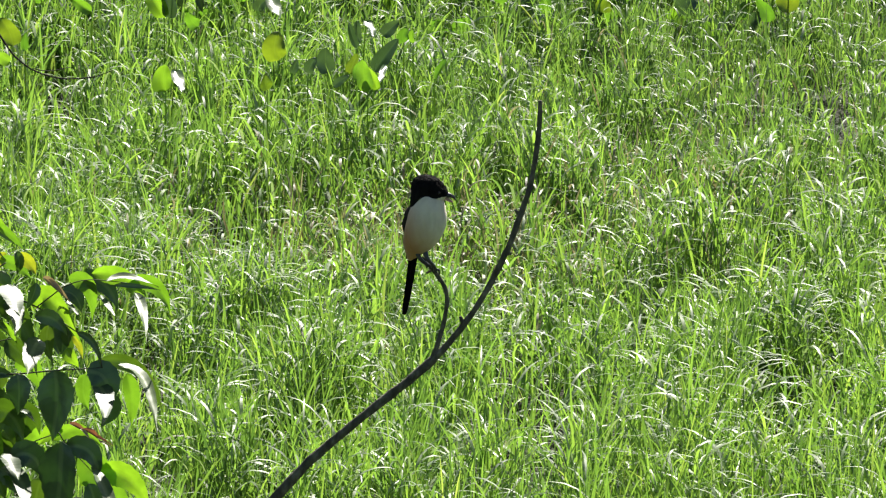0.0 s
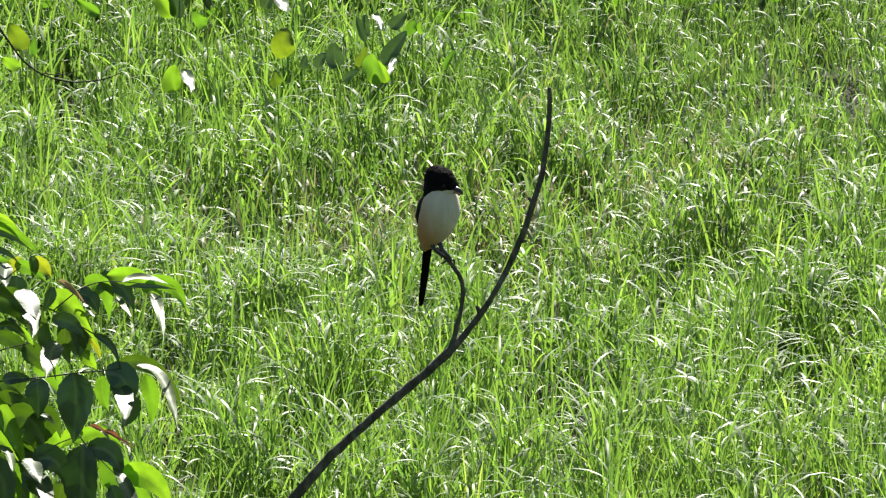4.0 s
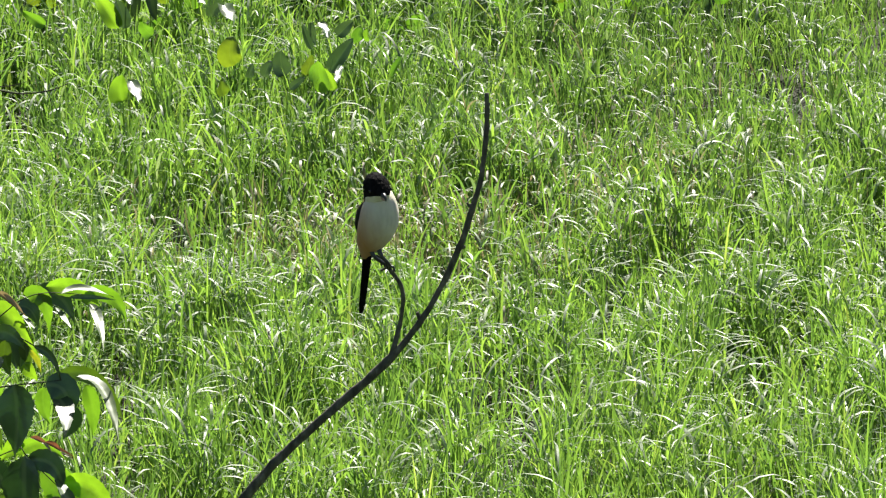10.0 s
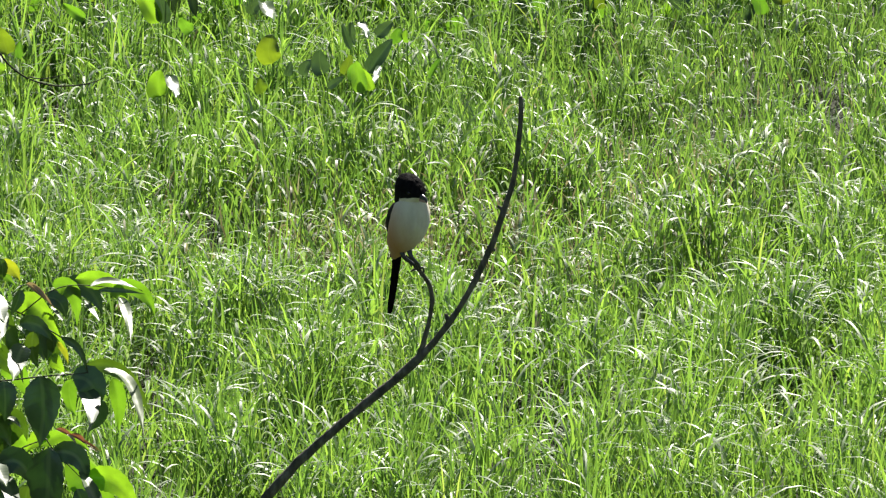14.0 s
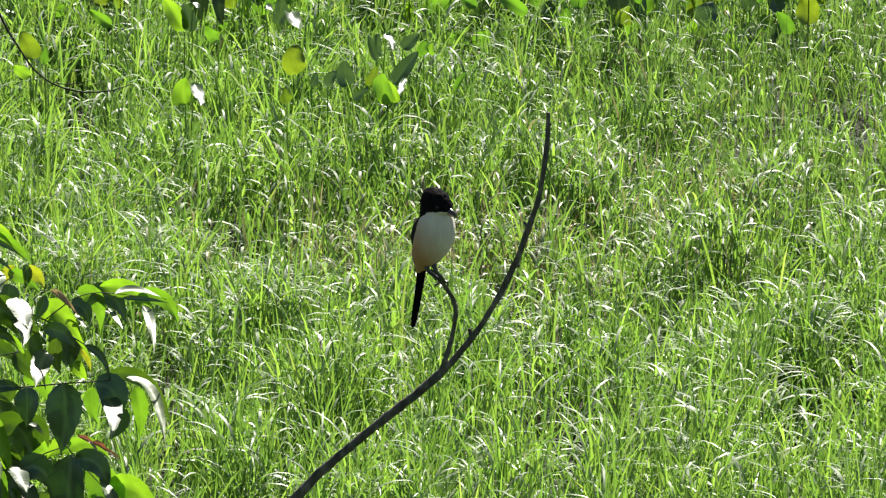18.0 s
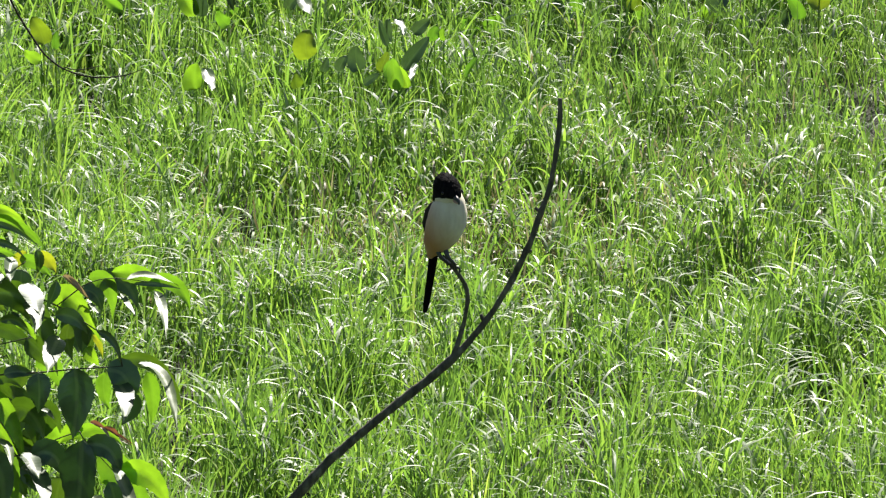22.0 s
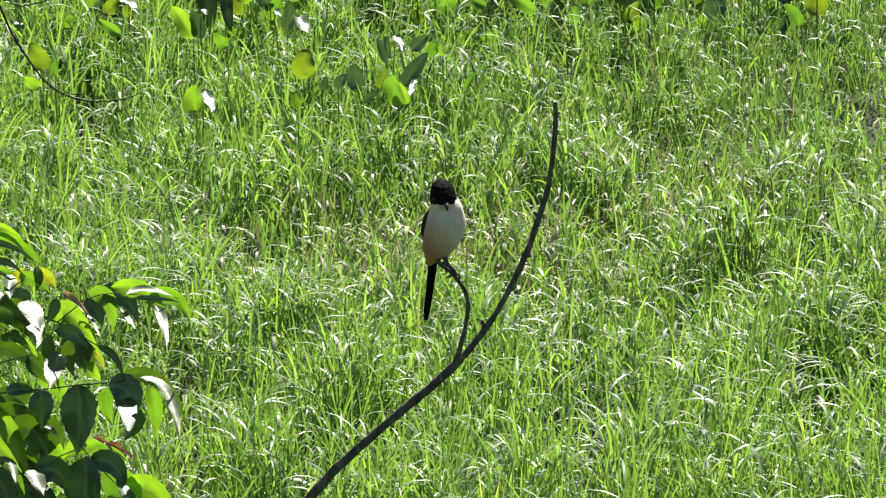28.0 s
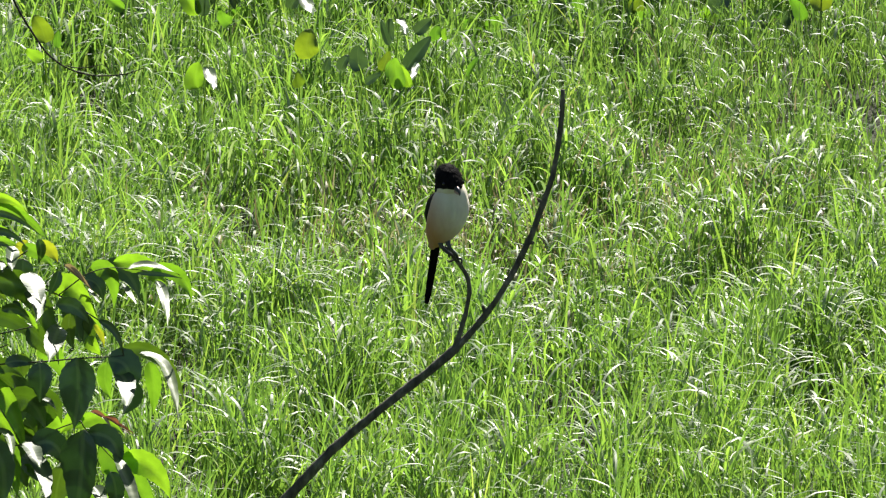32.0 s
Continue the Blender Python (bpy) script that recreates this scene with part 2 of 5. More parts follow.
def blades(name, material, x, y, z0, length, width, azimuth, tilt, bend, power, twist, levels=5):
    """Many grass blades in one mesh: ribbons that rise, bend over and end in a point."""
    n = len(x)
    th = tilt[:, None] + bend[:, None] * (np.linspace(0, 1, levels + 1)[None, :] ** power[:, None])
    step = (length / levels)[:, None]
    mid = (th[:, 1:] + th[:, :-1]) / 2
    h = np.concatenate([np.zeros((n, 1)), np.cumsum(np.sin(mid) * step, 1)], 1)
    z = z0[:, None] + np.concatenate([np.zeros((n, 1)), np.cumsum(np.cos(mid) * step, 1)], 1)
    ca, sa = np.cos(azimuth)[:, None], np.sin(azimuth)[:, None]
    px, py = x[:, None] + h * ca, y[:, None] + h * sa
    s = np.linspace(0, 1, levels + 1)[None, :]
    w = width[:, None] / 2 * (0.65 + 0.35 * np.sin(np.minimum(s * 2.2, 1.0) * 1.57)) * np.sqrt(np.clip(1 - s ** 2.2, 0, 1))
    tw = twist[:, None] * (0.4 + s)
    # across the blade: level at first, turned by the twist
    ax, ay, az = -sa * np.cos(tw) + ca * np.cos(th) * np.sin(tw), ca * np.cos(tw) + sa * np.cos(th) * np.sin(tw), -np.sin(th) * np.sin(tw)
    a = np.stack([px - ax * w, py - ay * w, z - az * w], 2)[:, :levels]
    b = np.stack([px + ax * w, py + ay * w, z + az * w], 2)[:, :levels]
    tip = np.stack([px, py, z], 2)[:, levels:]
    co = np.concatenate([np.stack([a, b], 2).reshape(n, 2 * levels, 3), tip], 1)
    per = 2 * levels + 1
    base = (np.arange(n) * per)[:, None]
    quads = np.array([[2 * k, 2 * k + 1, 2 * k + 3, 2 * k + 2] for k in range(levels - 1)]).reshape(1, -1)
    loops = np.concatenate([base + quads, base + np.array([[2 * levels - 2, 2 * levels - 1, 2 * levels]])], 1)
    totals = np.tile(np.array([4] * (levels - 1) + [3]), n)
    me = bpy.data.meshes.new(name)
    me.vertices.add(n * per)
    me.vertices.foreach_set("co", co.astype(np.float32).ravel())
    me.loops.add(loops.size)
    me.loops.foreach_set("vertex_index", loops.astype(np.int32).ravel())
    me.polygons.add(len(totals))
    me.polygons.foreach_set("loop_start", np.concatenate([[0], np.cumsum(totals)[:-1]]).astype(np.int32))
    me.polygons.foreach_set("use_smooth", np.ones(len(totals), bool))
    me.update(calc_edges=True)
    me.materials.append(material)
    return new(name, me)


def curved_leaf(base, bend, tip, wide, facing, fold, seed, along=16, blunt=False):
    """A leaf that runs from its base past a bend to its tip, folded on its midrib, with a pointed end and a finely toothed, wavy edge."""
    rnd = random.Random(seed)
    bm = bmesh.new()
    layer = bm.loops.layers.uv.new("spread")
    ph, wave, rows, flat = rnd.random() * 6, (0.12 if blunt else 0.05) + 0.07 * rnd.random(), [], {}
    a, b, c = Vector(base), Vector(bend), Vector(tip)
    size = max((b - a).length + (c - b).length, 1e-4)
    for i in range(along + 1):
        s = i / along
        mid = a * (1 - s) ** 2 + b * 2 * s * (1 - s) + c * s * s
        way = ((b - a) * (1 - s) + (c - b) * s).normalized()
        across = way.cross(facing).normalized()
        out = across.cross(way)
        w = 0.5 * wide * (1.06 * math.sin(math.pi * s ** 0.72) ** 0.5 * (1 - 0.06 * s) if blunt else 1.08 * math.sin(math.pi * s ** 0.74) ** 0.8 * (1 - 0.22 * s))
        if s > 0.8 and not blunt:
            w *= 1 - 1.6 * (s - 0.8)
        w = max(w * (1 + (0 if blunt else 0.035 if i % 2 else -0.035)), 0.0004)
        row = []
        for k in (-1, -0.66, -0.3, 0, 0.3, 0.66, 1):
            lift = abs(k) * fold * w - abs(k) ** 1.6 * wave * wide * math.sin(7 * s + ph + (1.4 if k > 0 else 0))
            v = bm.verts.new(mid + across * (k * w * math.cos(0.6 * fold)) + out * lift - way * (0.05 * size * abs(k) * math.sin(math.pi * s) * 0.5))
            flat[v] = (k * w / size, s)
            row.append(v)
        rows.append(row)
    for p, q in zip(rows, rows[1:]):
        for k in range(6):
            bm.faces.new((p[k], p[k + 1], q[k + 1], q[k]))
    for f in bm.faces:
        for corner in f.loops:
            corner[layer].uv = flat[corner.vert]
    return bm


# ---- ground and meadow ----
BANK_Y, BANK_Z = (-40, 0, 4, 10, 16.5, 18), (4.3, 4.3, 3.8, 2.45, 0.15, 0)     # a bank falls from the camera's feet to the level marsh


def bank(y):
    return float(np.interp(y, BANK_Y, BANK_Z))


def build_ground():
    bm = bmesh.new()
    rows = []
    ys = [-2500, -700, -170, -50, -13, 0, *np.arange(2, 19.1, 1.0), *np.arange(20, 41.1, 1.0), 46, 54, 77, 136, 340, 1000, 3400]
    xs = [-3400, -850, -200, -68, -26, -10, *np.arange(-5, 5.1, 1.0), 10, 26, 68, 200, 850, 3400]
    for y in ys:
        rows.append([bm.verts.new((x, y, bank(y) + (0.05 * noise.noise(Vector((x * 0.4, y * 0.4, 0))) if abs(x) < 34 and 0 < y < 100 else 0))) for x in xs])
    for a, b in zip(rows, rows[1:]):
        for k in range(len(xs) - 1):
            bm.faces.new((a[k], a[k + 1], b[k + 1], b[k]))
    g = part("ground", bm, SOIL)
    tagged(g, "dark soil under a green meadow", "ground", kind="structure")


HEIGHT, TUFT, CLUMP = lattice(3, 0.55), lattice(4, 0.16), lattice(6, 0.075)
MARSH = 1.7        # metres to a unit of the marsh's plan


def near(x, y, cx, cy, rx, ry):
    return np.exp(-(((x - cx) / rx) ** 2 + ((y - cy) / ry) ** 2))


def build_meadow():
    r = np.random.RandomState(11)
    n = 420000
    y = 11.4 + 10.2 * r.rand(n)
    x = (0.082 * y + 0.32) * (2 * r.rand(n) - 1)
    keep = r.rand(n) < (0.082 * y + 0.32) / 2.1 * 1.05
    tuft = TUFT(x, y)
    dry = near(x, y, -0.18, 15.67, 0.5, 0.55) + near(x, y, 0.68, 16.55, 0.35, 0.7) * 0.5 + near(x, y, 1.03, 18.04, 0.75, 1.2) * 0.12 + near(x, y, 0.15, 15.76, 0.35, 0.4) * 0.4
    gap = sum(near(x, y, cx, cy, 0.14, 0.35) for cx, cy in ((0.16, 13.58), (0.25, 13.75), (0.29, 13.95), (-0.12, 14.30), (0.70, 15.87), (-0.53, 15.79), (0.81, 13.89), (-0.57, 13.06), (-0.09, 16.98), (-1.16, 17.50), (-1.03, 17.78), (-1.23, 17.95), (-0.17, 17.2), (-0.27, 17.15), (-0.50, 17.2), (-0.80, 16.75)))
    full = near(x, y, 0.08, 16.01, 0.35, 0.45)
    belt = np.clip((y - 18.6 - 0.75 * np.clip((x + 0.5) / 0.2, 0, 1) - 0.3 * HEIGHT(x, 7)) / 0.3, 0, 1)
    far = np.clip((y - 14.5) / 4, 0, 1) * np.clip(0.5 + x / 1.2, 0, 1)        # a finer, thinner sward towards one corner, its shadow hollows put into the tone
    lush = np.clip(0.28 + 0.95 * tuft + 0.35 * full - 0.05 * belt - 0.36 * far - 0.2 * dry - 0.5 * gap - 0.14 * np.clip((14.3 - y) / 1.2, 0, 1) - 0.28 * near(x, y, -1.15, 17.64, 0.4, 0.5), 0.1, 1)
    clump = CLUMP(x, 0.45 * y)
    keep &= r.rand(n) < lush * np.clip(2.2 * clump - 0.38 - 0.16 * np.clip((14.8 - y) / 1.5, 0, 1), 0.06, 1.1)
    x, y, tuft, clump, dry, full, belt, far = (v[keep] for v in (x, y, tuft, clump, dry, full, belt, far))
    n = len(x)
    tall = (0.46 + 0.36 * HEIGHT(x, y) + 0.26 * tuft + 0.5 * clump - 0.24 * dry + 0.2 * full) * (1 - 0.42 * belt)
    arch = r.rand(n) < 0.34 - 0.08 * far + 0.1 * near(x, y, 0, 14.9, 9, 1.2)
    z0 = np.where(arch, 0.06 + 0.19 * r.rand(n), 0.02 + 0.16 * r.rand(n)) * tall
    length = np.where(arch, 0.08 + 0.085 * r.rand(n), 0.09 + 0.14 * r.rand(n)) * tall * (1 - 0.22 * far)
    width = np.where(arch, 0.0048 + 0.0048 * r.rand(n), 0.0037 + 0.0042 * r.rand(n)) * np.clip(0.78 + 0.06 * (y - 12.5), 0.78, 1) * (1 - 0.18 * far)
    az = r.rand(n) * 2 * np.pi
    tilt = np.where(arch, 0.15 + 0.45 * r.rand(n), 0.22 * np.abs(r.randn(n)))
    bend = np.where(arch, 1.35 + 0.75 * r.rand(n), 0.9 * r.rand(n))
    power = np.where(arch, 0.8 + 0.5 * r.rand(n), 1.5)
    twist = np.where(arch, 0.16, 0.9) * r.randn(n)
    yellow = r.rand(n) < 0.004 + 0.6 * np.clip(dry, 0, 1)
    shade_toned = r.rand(n) < 0.8 * far
    length = np.where(yellow, length * 0.7, length)
    # arching blades that take the painted sheen
    pale = arch & (r.rand(n) < 0.34 + 0.16 * np.clip((15.2 - y) / 2.5, 0, 1))
    for name, material, pick, label, levels in (("pale_grass", SHEEN_TONED, ~yellow & pale, "grass leaves with hanging tips, coloured pale for their sheen", 6),
                                                ("arching_grass", GRASS, ~yellow & arch & ~shade_toned & ~pale, "bright green grass blades that arch over, tips hanging", 6),
                                                ("fine_grass", SHADE_TONED, ~yellow & shade_toned & ~pale, "fine darker green grass blades, their tone deepened for shadow hollows", 5),
                                                ("upright_grass", GRASS, ~yellow & ~arch & ~shade_toned, "lush bright green upright meadow grass", 5),
                                                ("dry_grass", STRAW, yellow, "straw-coloured dead blades among the green grass", 5)):
        ob = blades(name, material, *(v[pick] * MARSH for v in (x, y, z0, length, width)), *(v[pick] for v in (az, tilt, bend, power, twist)), levels=levels)
        tagged(ob, label, "grass", kind="stuff")
    # the meadow goes on around, and up the bank
    n = 150000
    y = -6 + 46 * r.rand(n)
    x = 9 * (2 * r.rand(n) - 1)
    keep = ((np.abs(x) > 0.082 * y + 0.5) | (y < 19.2) | (y > 36.8)) & (r.rand(n) < np.clip(1.6 - np.abs(x) / 8, 0, 1))
    x, y = x[keep], y[keep]
    n = len(x)
    foot = np.interp(y, BANK_Y, BANK_Z)
    ob = blades("meadow_grass", GRASS, x, y, foot + 0.02, (0.16 + 0.2 * r.rand(n)) * (1 + 0.5 * (y > 15)), 0.014 + 0.014 * r.rand(n), r.rand(n) * 6.28,
                0.3 * r.rand(n), 1.6 * r.rand(n), 1.5 * np.ones(n), 0.5 * r.randn(n), 4)
    tagged(ob, "green meadow grass on the bank and around the marsh", "grass", kind="stuff")


# ---- broad-leaved marsh plants ----
STEM_GREEN = leafy("green_stalk", [(0.0, (0.08, 0.16, 0.03)), (1.0, (0.14, 0.22, 0.05))], "object", rough=0.4)
DULL = leafy("dull_broad_leaf", [(0.0, (0.055, 0.10, 0.05)), (1.0, (0.095, 0.15, 0.07))], "object", through_tint=(1.4, 1.6, 0.8), through_share=0.24, rough=0.4, gloss=0.8, vein=46, patch=14.0)
# Broad leaf with its shade painted in as a dark colour.
SHADED_BROAD = leafy("shaded_broad_leaf", [(0.0, (0.034, 0.06, 0.028)), (1.0, (0.052, 0.085, 0.036))], "object", through_tint=(1.4, 1.6, 0.7), through_share=0.10, rough=0.45, gloss=0.5, vein=46, patch=14.0)
OCHRE = leafy("ochre_leaf", [(0.0, (0.075, 0.125, 0.022)), (1.0, (0.11, 0.155, 0.024))], "object", through_tint=(2.1, 2.15, 0.6), rough=0.4, vein=46, patch=20.0)
# Glossier copy of the broad leaf, made for glare.
GLINT = leafy("glint_broad_leaf", [(0.0, (0.05, 0.10, 0.03)), (1.0, (0.09, 0.16, 0.04))], "object", through_tint=(2.0, 2.0, 0.8), through_share=0.3, rough=0.34, gloss=0.8, patch=14.0, wax=0.3)
GREYISH = leafy("greyish_leaf", [(0.0, (0.10, 0.105, 0.065)), (1.0, (0.14, 0.14, 0.085))], "object", through_tint=(1.3, 1.2, 0.8), through_share=0.2, rough=0.45, vein=46, patch=14.0)
MARSH_KINDS = {"y": BROAD, "o": DULL, "k": SHADED_BROAD, "m": OCHRE, "w": GLINT, "d": GREYISH}
HALF = Vector((0.19, -0.32, 0.90)).normalized()     # the way flat-lying leaves face: halfway between sun and camera, to glint there


def marsh_clump(x, y, *leaves, seed=0, more=2):
    """A plant with stalked broad leaves. Each leaf: its kind, then its base, its bend and its tip, and its width."""
    plant = new("marsh_plant")
    plant.location = (x, y, 0.0)
    rnd = random.Random(int(abs(x) * 1000) + int(y * 100) + seed)
    low = min(min(q[2], q[6]) for q in leaves)
    for i in range(more if y > 31 else 0):       # lesser leaves about its foot
        bx, bz, s, lean = x + rnd.gauss(0, 0.12), low * (0.45 + 0.45 * rnd.random()), 0.09 + 0.08 * rnd.random(), rnd.gauss(0, 0.8)
        tx, tz = bx + s * math.sin(lean), bz + s * math.cos(lean)
        leaves += ((rnd.choice("yyyoom"), bx, bz, (bx + tx) / 2 + 0.3 * s * rnd.gauss(0, 0.5), (bz + tz) / 2, tx, tz, s * (0.5 + 0.3 * rnd.random())),)
    for i, (kind, bx, bz, cx, cz, tx, tz, wide) in enumerate(leaves):
        if kind == "w":
            facing, lying = HALF, True
        else:
            facing, lying = Vector((rnd.gauss(0, 0.25), -1, 0.05 + 0.3 * rnd.random() if kind in "okd" else -0.05)).normalized(), False
        wide *= 1 / max(0.5, -facing.y)

        def place(px, pz):
            dy = max(-0.25, min(0.25, -(facing.x * (px - bx) + facing.z * (pz - bz)) / facing.y)) if lying else 0.03 * (i % 4)
            return Vector((px - x, dy, pz))
        base = place(bx, bz)
        part("leaf", curved_leaf(base, place(cx, cz), place(tx, tz), wide, facing, 0.15 if lying else 0.2 + 0.5 * rnd.random(), i + int(100 * y), 14, True), MARSH_KINDS[kind], plant)
        part("stalk", tube([(0, 0.05, 0, 0.005), (base.x * 0.5, 0.04, base.z * 0.55, 0.004), (*base, 0.003)], 3, 6), STEM_GREEN, plant)
    return tagged(plant, "marsh plant with broad upright leaves among the grass", "plant", "marsh plants in the grass")


def marsh_rosette(x, y, leaves, seed, top, size):
    """A rosette of stalked broad leaves, some lit from behind, some dull, some in the shaded colour, some tilted to
    glint at the camera.
    """
    rnd = random.Random(seed)
    made = []
    for i in range(leaves):
        bx, bz = x + rnd.gauss(0, 0.11), top * (0.45 + 0.6 * rnd.random())
        s = size * (0.8 + 0.7 * rnd.random())
        lot = rnd.random()
        lean = rnd.gauss(0, 0.8)
        kind = "w" if lot < 0.12 else "y" if lot < 0.45 else "o" if lot < 0.7 else "k" if lot < 0.85 else "m"
        tx, tz = bx + s * math.sin(lean), bz + s * math.cos(lean) * (0.5 if kind == "w" else 1)
        made.append((kind, bx, bz, (bx + tx) / 2 + 0.5 * s * rnd.gauss(0, 0.5), (bz + tz) / 2, tx, tz, s * (0.6 + 0.35 * rnd.random())))
    plant = marsh_clump(x, y, *made, seed=seed, more=0)
    return tagged(plant, "broad-leaved marsh plant with glossy round green leaves", "plant", "marsh plants behind the grass")


def build_marsh():
    rnd = random.Random(5)
    # the belt behind the grass
    for i in range(105):
        if i < 75:
            x, y = -3.35 + 2.6 * rnd.random(), 32.9 + 3.0 * rnd.random()
        else:
            x, y = -0.68 + 3.91 * rnd.random(), 33.7 + 2.4 * rnd.random()
        marsh_rosette(x, y, 7 + int(5 * rnd.random()), 100 + i, 0.58 + 0.22 * rnd.random(), 0.10 + 0.05 * rnd.random())
    # plants whose leaves stand above the grass
    # Their small w leaves are glints, added as flat-lying leaves.
    marsh_clump(-2.26, 32.27, ("y", -2.264, 0.558, -2.252, 0.630, -2.287, 0.699, 0.081))
    marsh_clump(-2.14, 31.75, ("y", -2.136, 0.627, -2.228, 0.598, -2.331, 0.637, 0.062))
    marsh_clump(-2.15, 32.20, ("o", -2.152, 0.558, -2.148, 0.612, -2.201, 0.663, 0.092))
    marsh_clump(-1.96, 32.70, ("y", -1.963, 0.558, -2.065, 0.615, -2.164, 0.607, 0.076))
    marsh_clump(-2.05, 31.72, ("o", -2.048, 0.557, -2.069, 0.616, -2.059, 0.668, 0.079))
    marsh_clump(-1.96, 31.52, ("y", -1.964, 0.557, -1.998, 0.618, -2.000, 0.690, 0.056))
    marsh_clump(-1.96, 31.69, ("y", -1.960, 0.557, -1.953, 0.626, -1.899, 0.692, 0.076), ("w", -1.994, 0.696, -1.948, 0.703, -1.896, 0.689, 0.025))
    marsh_clump(-1.85, 31.48, ("m", -1.847, 0.557, -1.842, 0.602, -1.798, 0.641, 0.073), ("w", -1.795, 0.624, -1.747, 0.630, -1.699, 0.588, 0.042))
    marsh_clump(-1.74, 31.40, ("m", -1.740, 0.557, -1.755, 0.594, -1.743, 0.626, 0.050))
    marsh_clump(-1.84, 32.34, ("o", -1.840, 0.558, -1.852, 0.624, -1.825, 0.691, 0.087), ("w", -1.866, 0.608, -1.837, 0.590, -1.807, 0.567, 0.023))
    marsh_clump(-1.71, 32.09, ("m", -1.706, 0.558, -1.728, 0.650, -1.700, 0.740, 0.077))
    marsh_clump(-1.63, 31.81, ("m", -1.634, 0.558, -1.637, 0.634, -1.610, 0.703, 0.051))
    marsh_clump(-1.62, 32.52, ("y", -1.623, 0.558, -1.607, 0.610, -1.564, 0.660, 0.055))
    marsh_clump(-1.52, 32.10, ("o", -1.521, 0.558, -1.539, 0.638, -1.506, 0.722, 0.092))
    marsh_clump(-1.38, 31.20, ("k", -1.376, 0.971, -1.356, 0.745, -1.322, 0.520, 0.122))
    marsh_clump(-1.41, 32.82, ("m", -1.413, 0.558, -1.417, 0.600, -1.389, 0.642, 0.059))
    marsh_clump(-1.25, 31.21, ("k", -1.247, 0.886, -1.256, 0.692, -1.218, 0.509, 0.072))
    marsh_clump(-1.19, 31.73, ("m", -1.187, 0.557, -1.228, 0.670, -1.279, 0.777, 0.034))
    marsh_clump(-1.35, 29.95, ("y", -1.352, 0.697, -1.390, 0.794, -1.455, 0.858, 0.091))
    marsh_clump(-1.33, 29.95, ("o", -1.330, 0.697, -1.318, 0.766, -1.357, 0.836, 0.075), ("w", -1.309, 0.840, -1.298, 0.834, -1.282, 0.818, 0.019))
    marsh_clump(-1.18, 29.73, ("y", -1.180, 0.696, -1.223, 0.722, -1.223, 0.764, 0.066))
    marsh_clump(-1.71, 30.10, ("y", -1.708, 0.697, -1.764, 0.732, -1.817, 0.773, 0.059))
    marsh_clump(-2.02, 29.15, ("m", -2.023, 0.696, -2.029, 0.766, -2.081, 0.827, 0.094))
    marsh_clump(-1.96, 29.02, ("y", -1.956, 0.696, -1.964, 0.740, -1.951, 0.787, 0.036))
    marsh_clump(-2.00, 28.73, ("y", -2.004, 0.696, -2.054, 0.714, -2.082, 0.745, 0.056))
    marsh_clump(-1.26, 28.06, ("y", -1.259, 0.696, -1.281, 0.754, -1.254, 0.817, 0.100), ("w", -1.221, 0.789, -1.193, 0.763, -1.181, 0.717, 0.028))
    marsh_clump(-2.28, 31.34, ("o", -2.284, 0.557, -2.280, 0.625, -2.300, 0.689, 0.056), ("w", -2.312, 0.557, -2.284, 0.540, -2.261, 0.511, 0.031))
    marsh_clump(-2.03, 31.12, ("y", -2.031, 0.557, -2.038, 0.591, -2.003, 0.626, 0.050))
    marsh_clump(-1.22, 32.61, ("m", -1.221, 0.558, -1.235, 0.613, -1.204, 0.665, 0.073))
    marsh_clump(-1.09, 31.22, ("k", -1.094, 0.743, -1.101, 0.815, -1.055, 0.886, 0.070))
    marsh_clump(-1.01, 32.41, ("y", -1.014, 0.558, -1.040, 0.631, -1.003, 0.700, 0.098))
    marsh_clump(-0.86, 32.40, ("o", -0.862, 0.558, -0.895, 0.625, -0.926, 0.697, 0.092), ("w", -0.929, 0.691, -0.912, 0.655, -0.885, 0.620, 0.017))
    marsh_clump(-0.74, 32.35, ("o", -0.743, 0.558, -0.766, 0.635, -0.738, 0.718, 0.104), ("w", -0.697, 0.688, -0.650, 0.689, -0.592, 0.636, 0.055))
    marsh_clump(-1.17, 31.41, ("m", -1.175, 0.557, -1.200, 0.640, -1.187, 0.727, 0.070))
    marsh_clump(-1.03, 31.56, ("o", -1.032, 0.557, -1.073, 0.626, -1.132, 0.689, 0.068), ("w", -1.141, 0.695, -1.118, 0.687, -1.089, 0.658, 0.025))
    marsh_clump(-1.05, 32.12, ("y", -1.046, 0.558, -1.013, 0.594, -0.964, 0.594, 0.054))
    marsh_clump(-0.89, 31.53, ("y", -0.889, 0.589, -0.937, 0.573, -0.986, 0.582, 0.045))
    marsh_clump(-0.85, 31.57, ("y", -0.850, 0.557, -0.884, 0.625, -0.927, 0.687, 0.039), ("w", -0.901, 0.670, -0.839, 0.693, -0.762, 0.680, 0.023))
    marsh_clump(-0.73, 31.76, ("o", -0.729, 0.557, -0.760, 0.607, -0.804, 0.644, 0.040), ("w", -0.827, 0.594, -0.809, 0.580, -0.780, 0.548, 0.028))
    marsh_clump(-0.91, 30.18, ("o", -0.909, 0.697, -0.909, 0.742, -0.846, 0.761, 0.059), ("w", -0.863, 0.761, -0.833, 0.747, -0.802, 0.692, 0.035), ("w", -0.972, 0.787, -0.958, 0.785, -0.939, 0.766, 0.022))
    marsh_clump(-0.78, 28.85, ("m", -0.775, 0.696, -0.811, 0.762, -0.773, 0.834, 0.113))
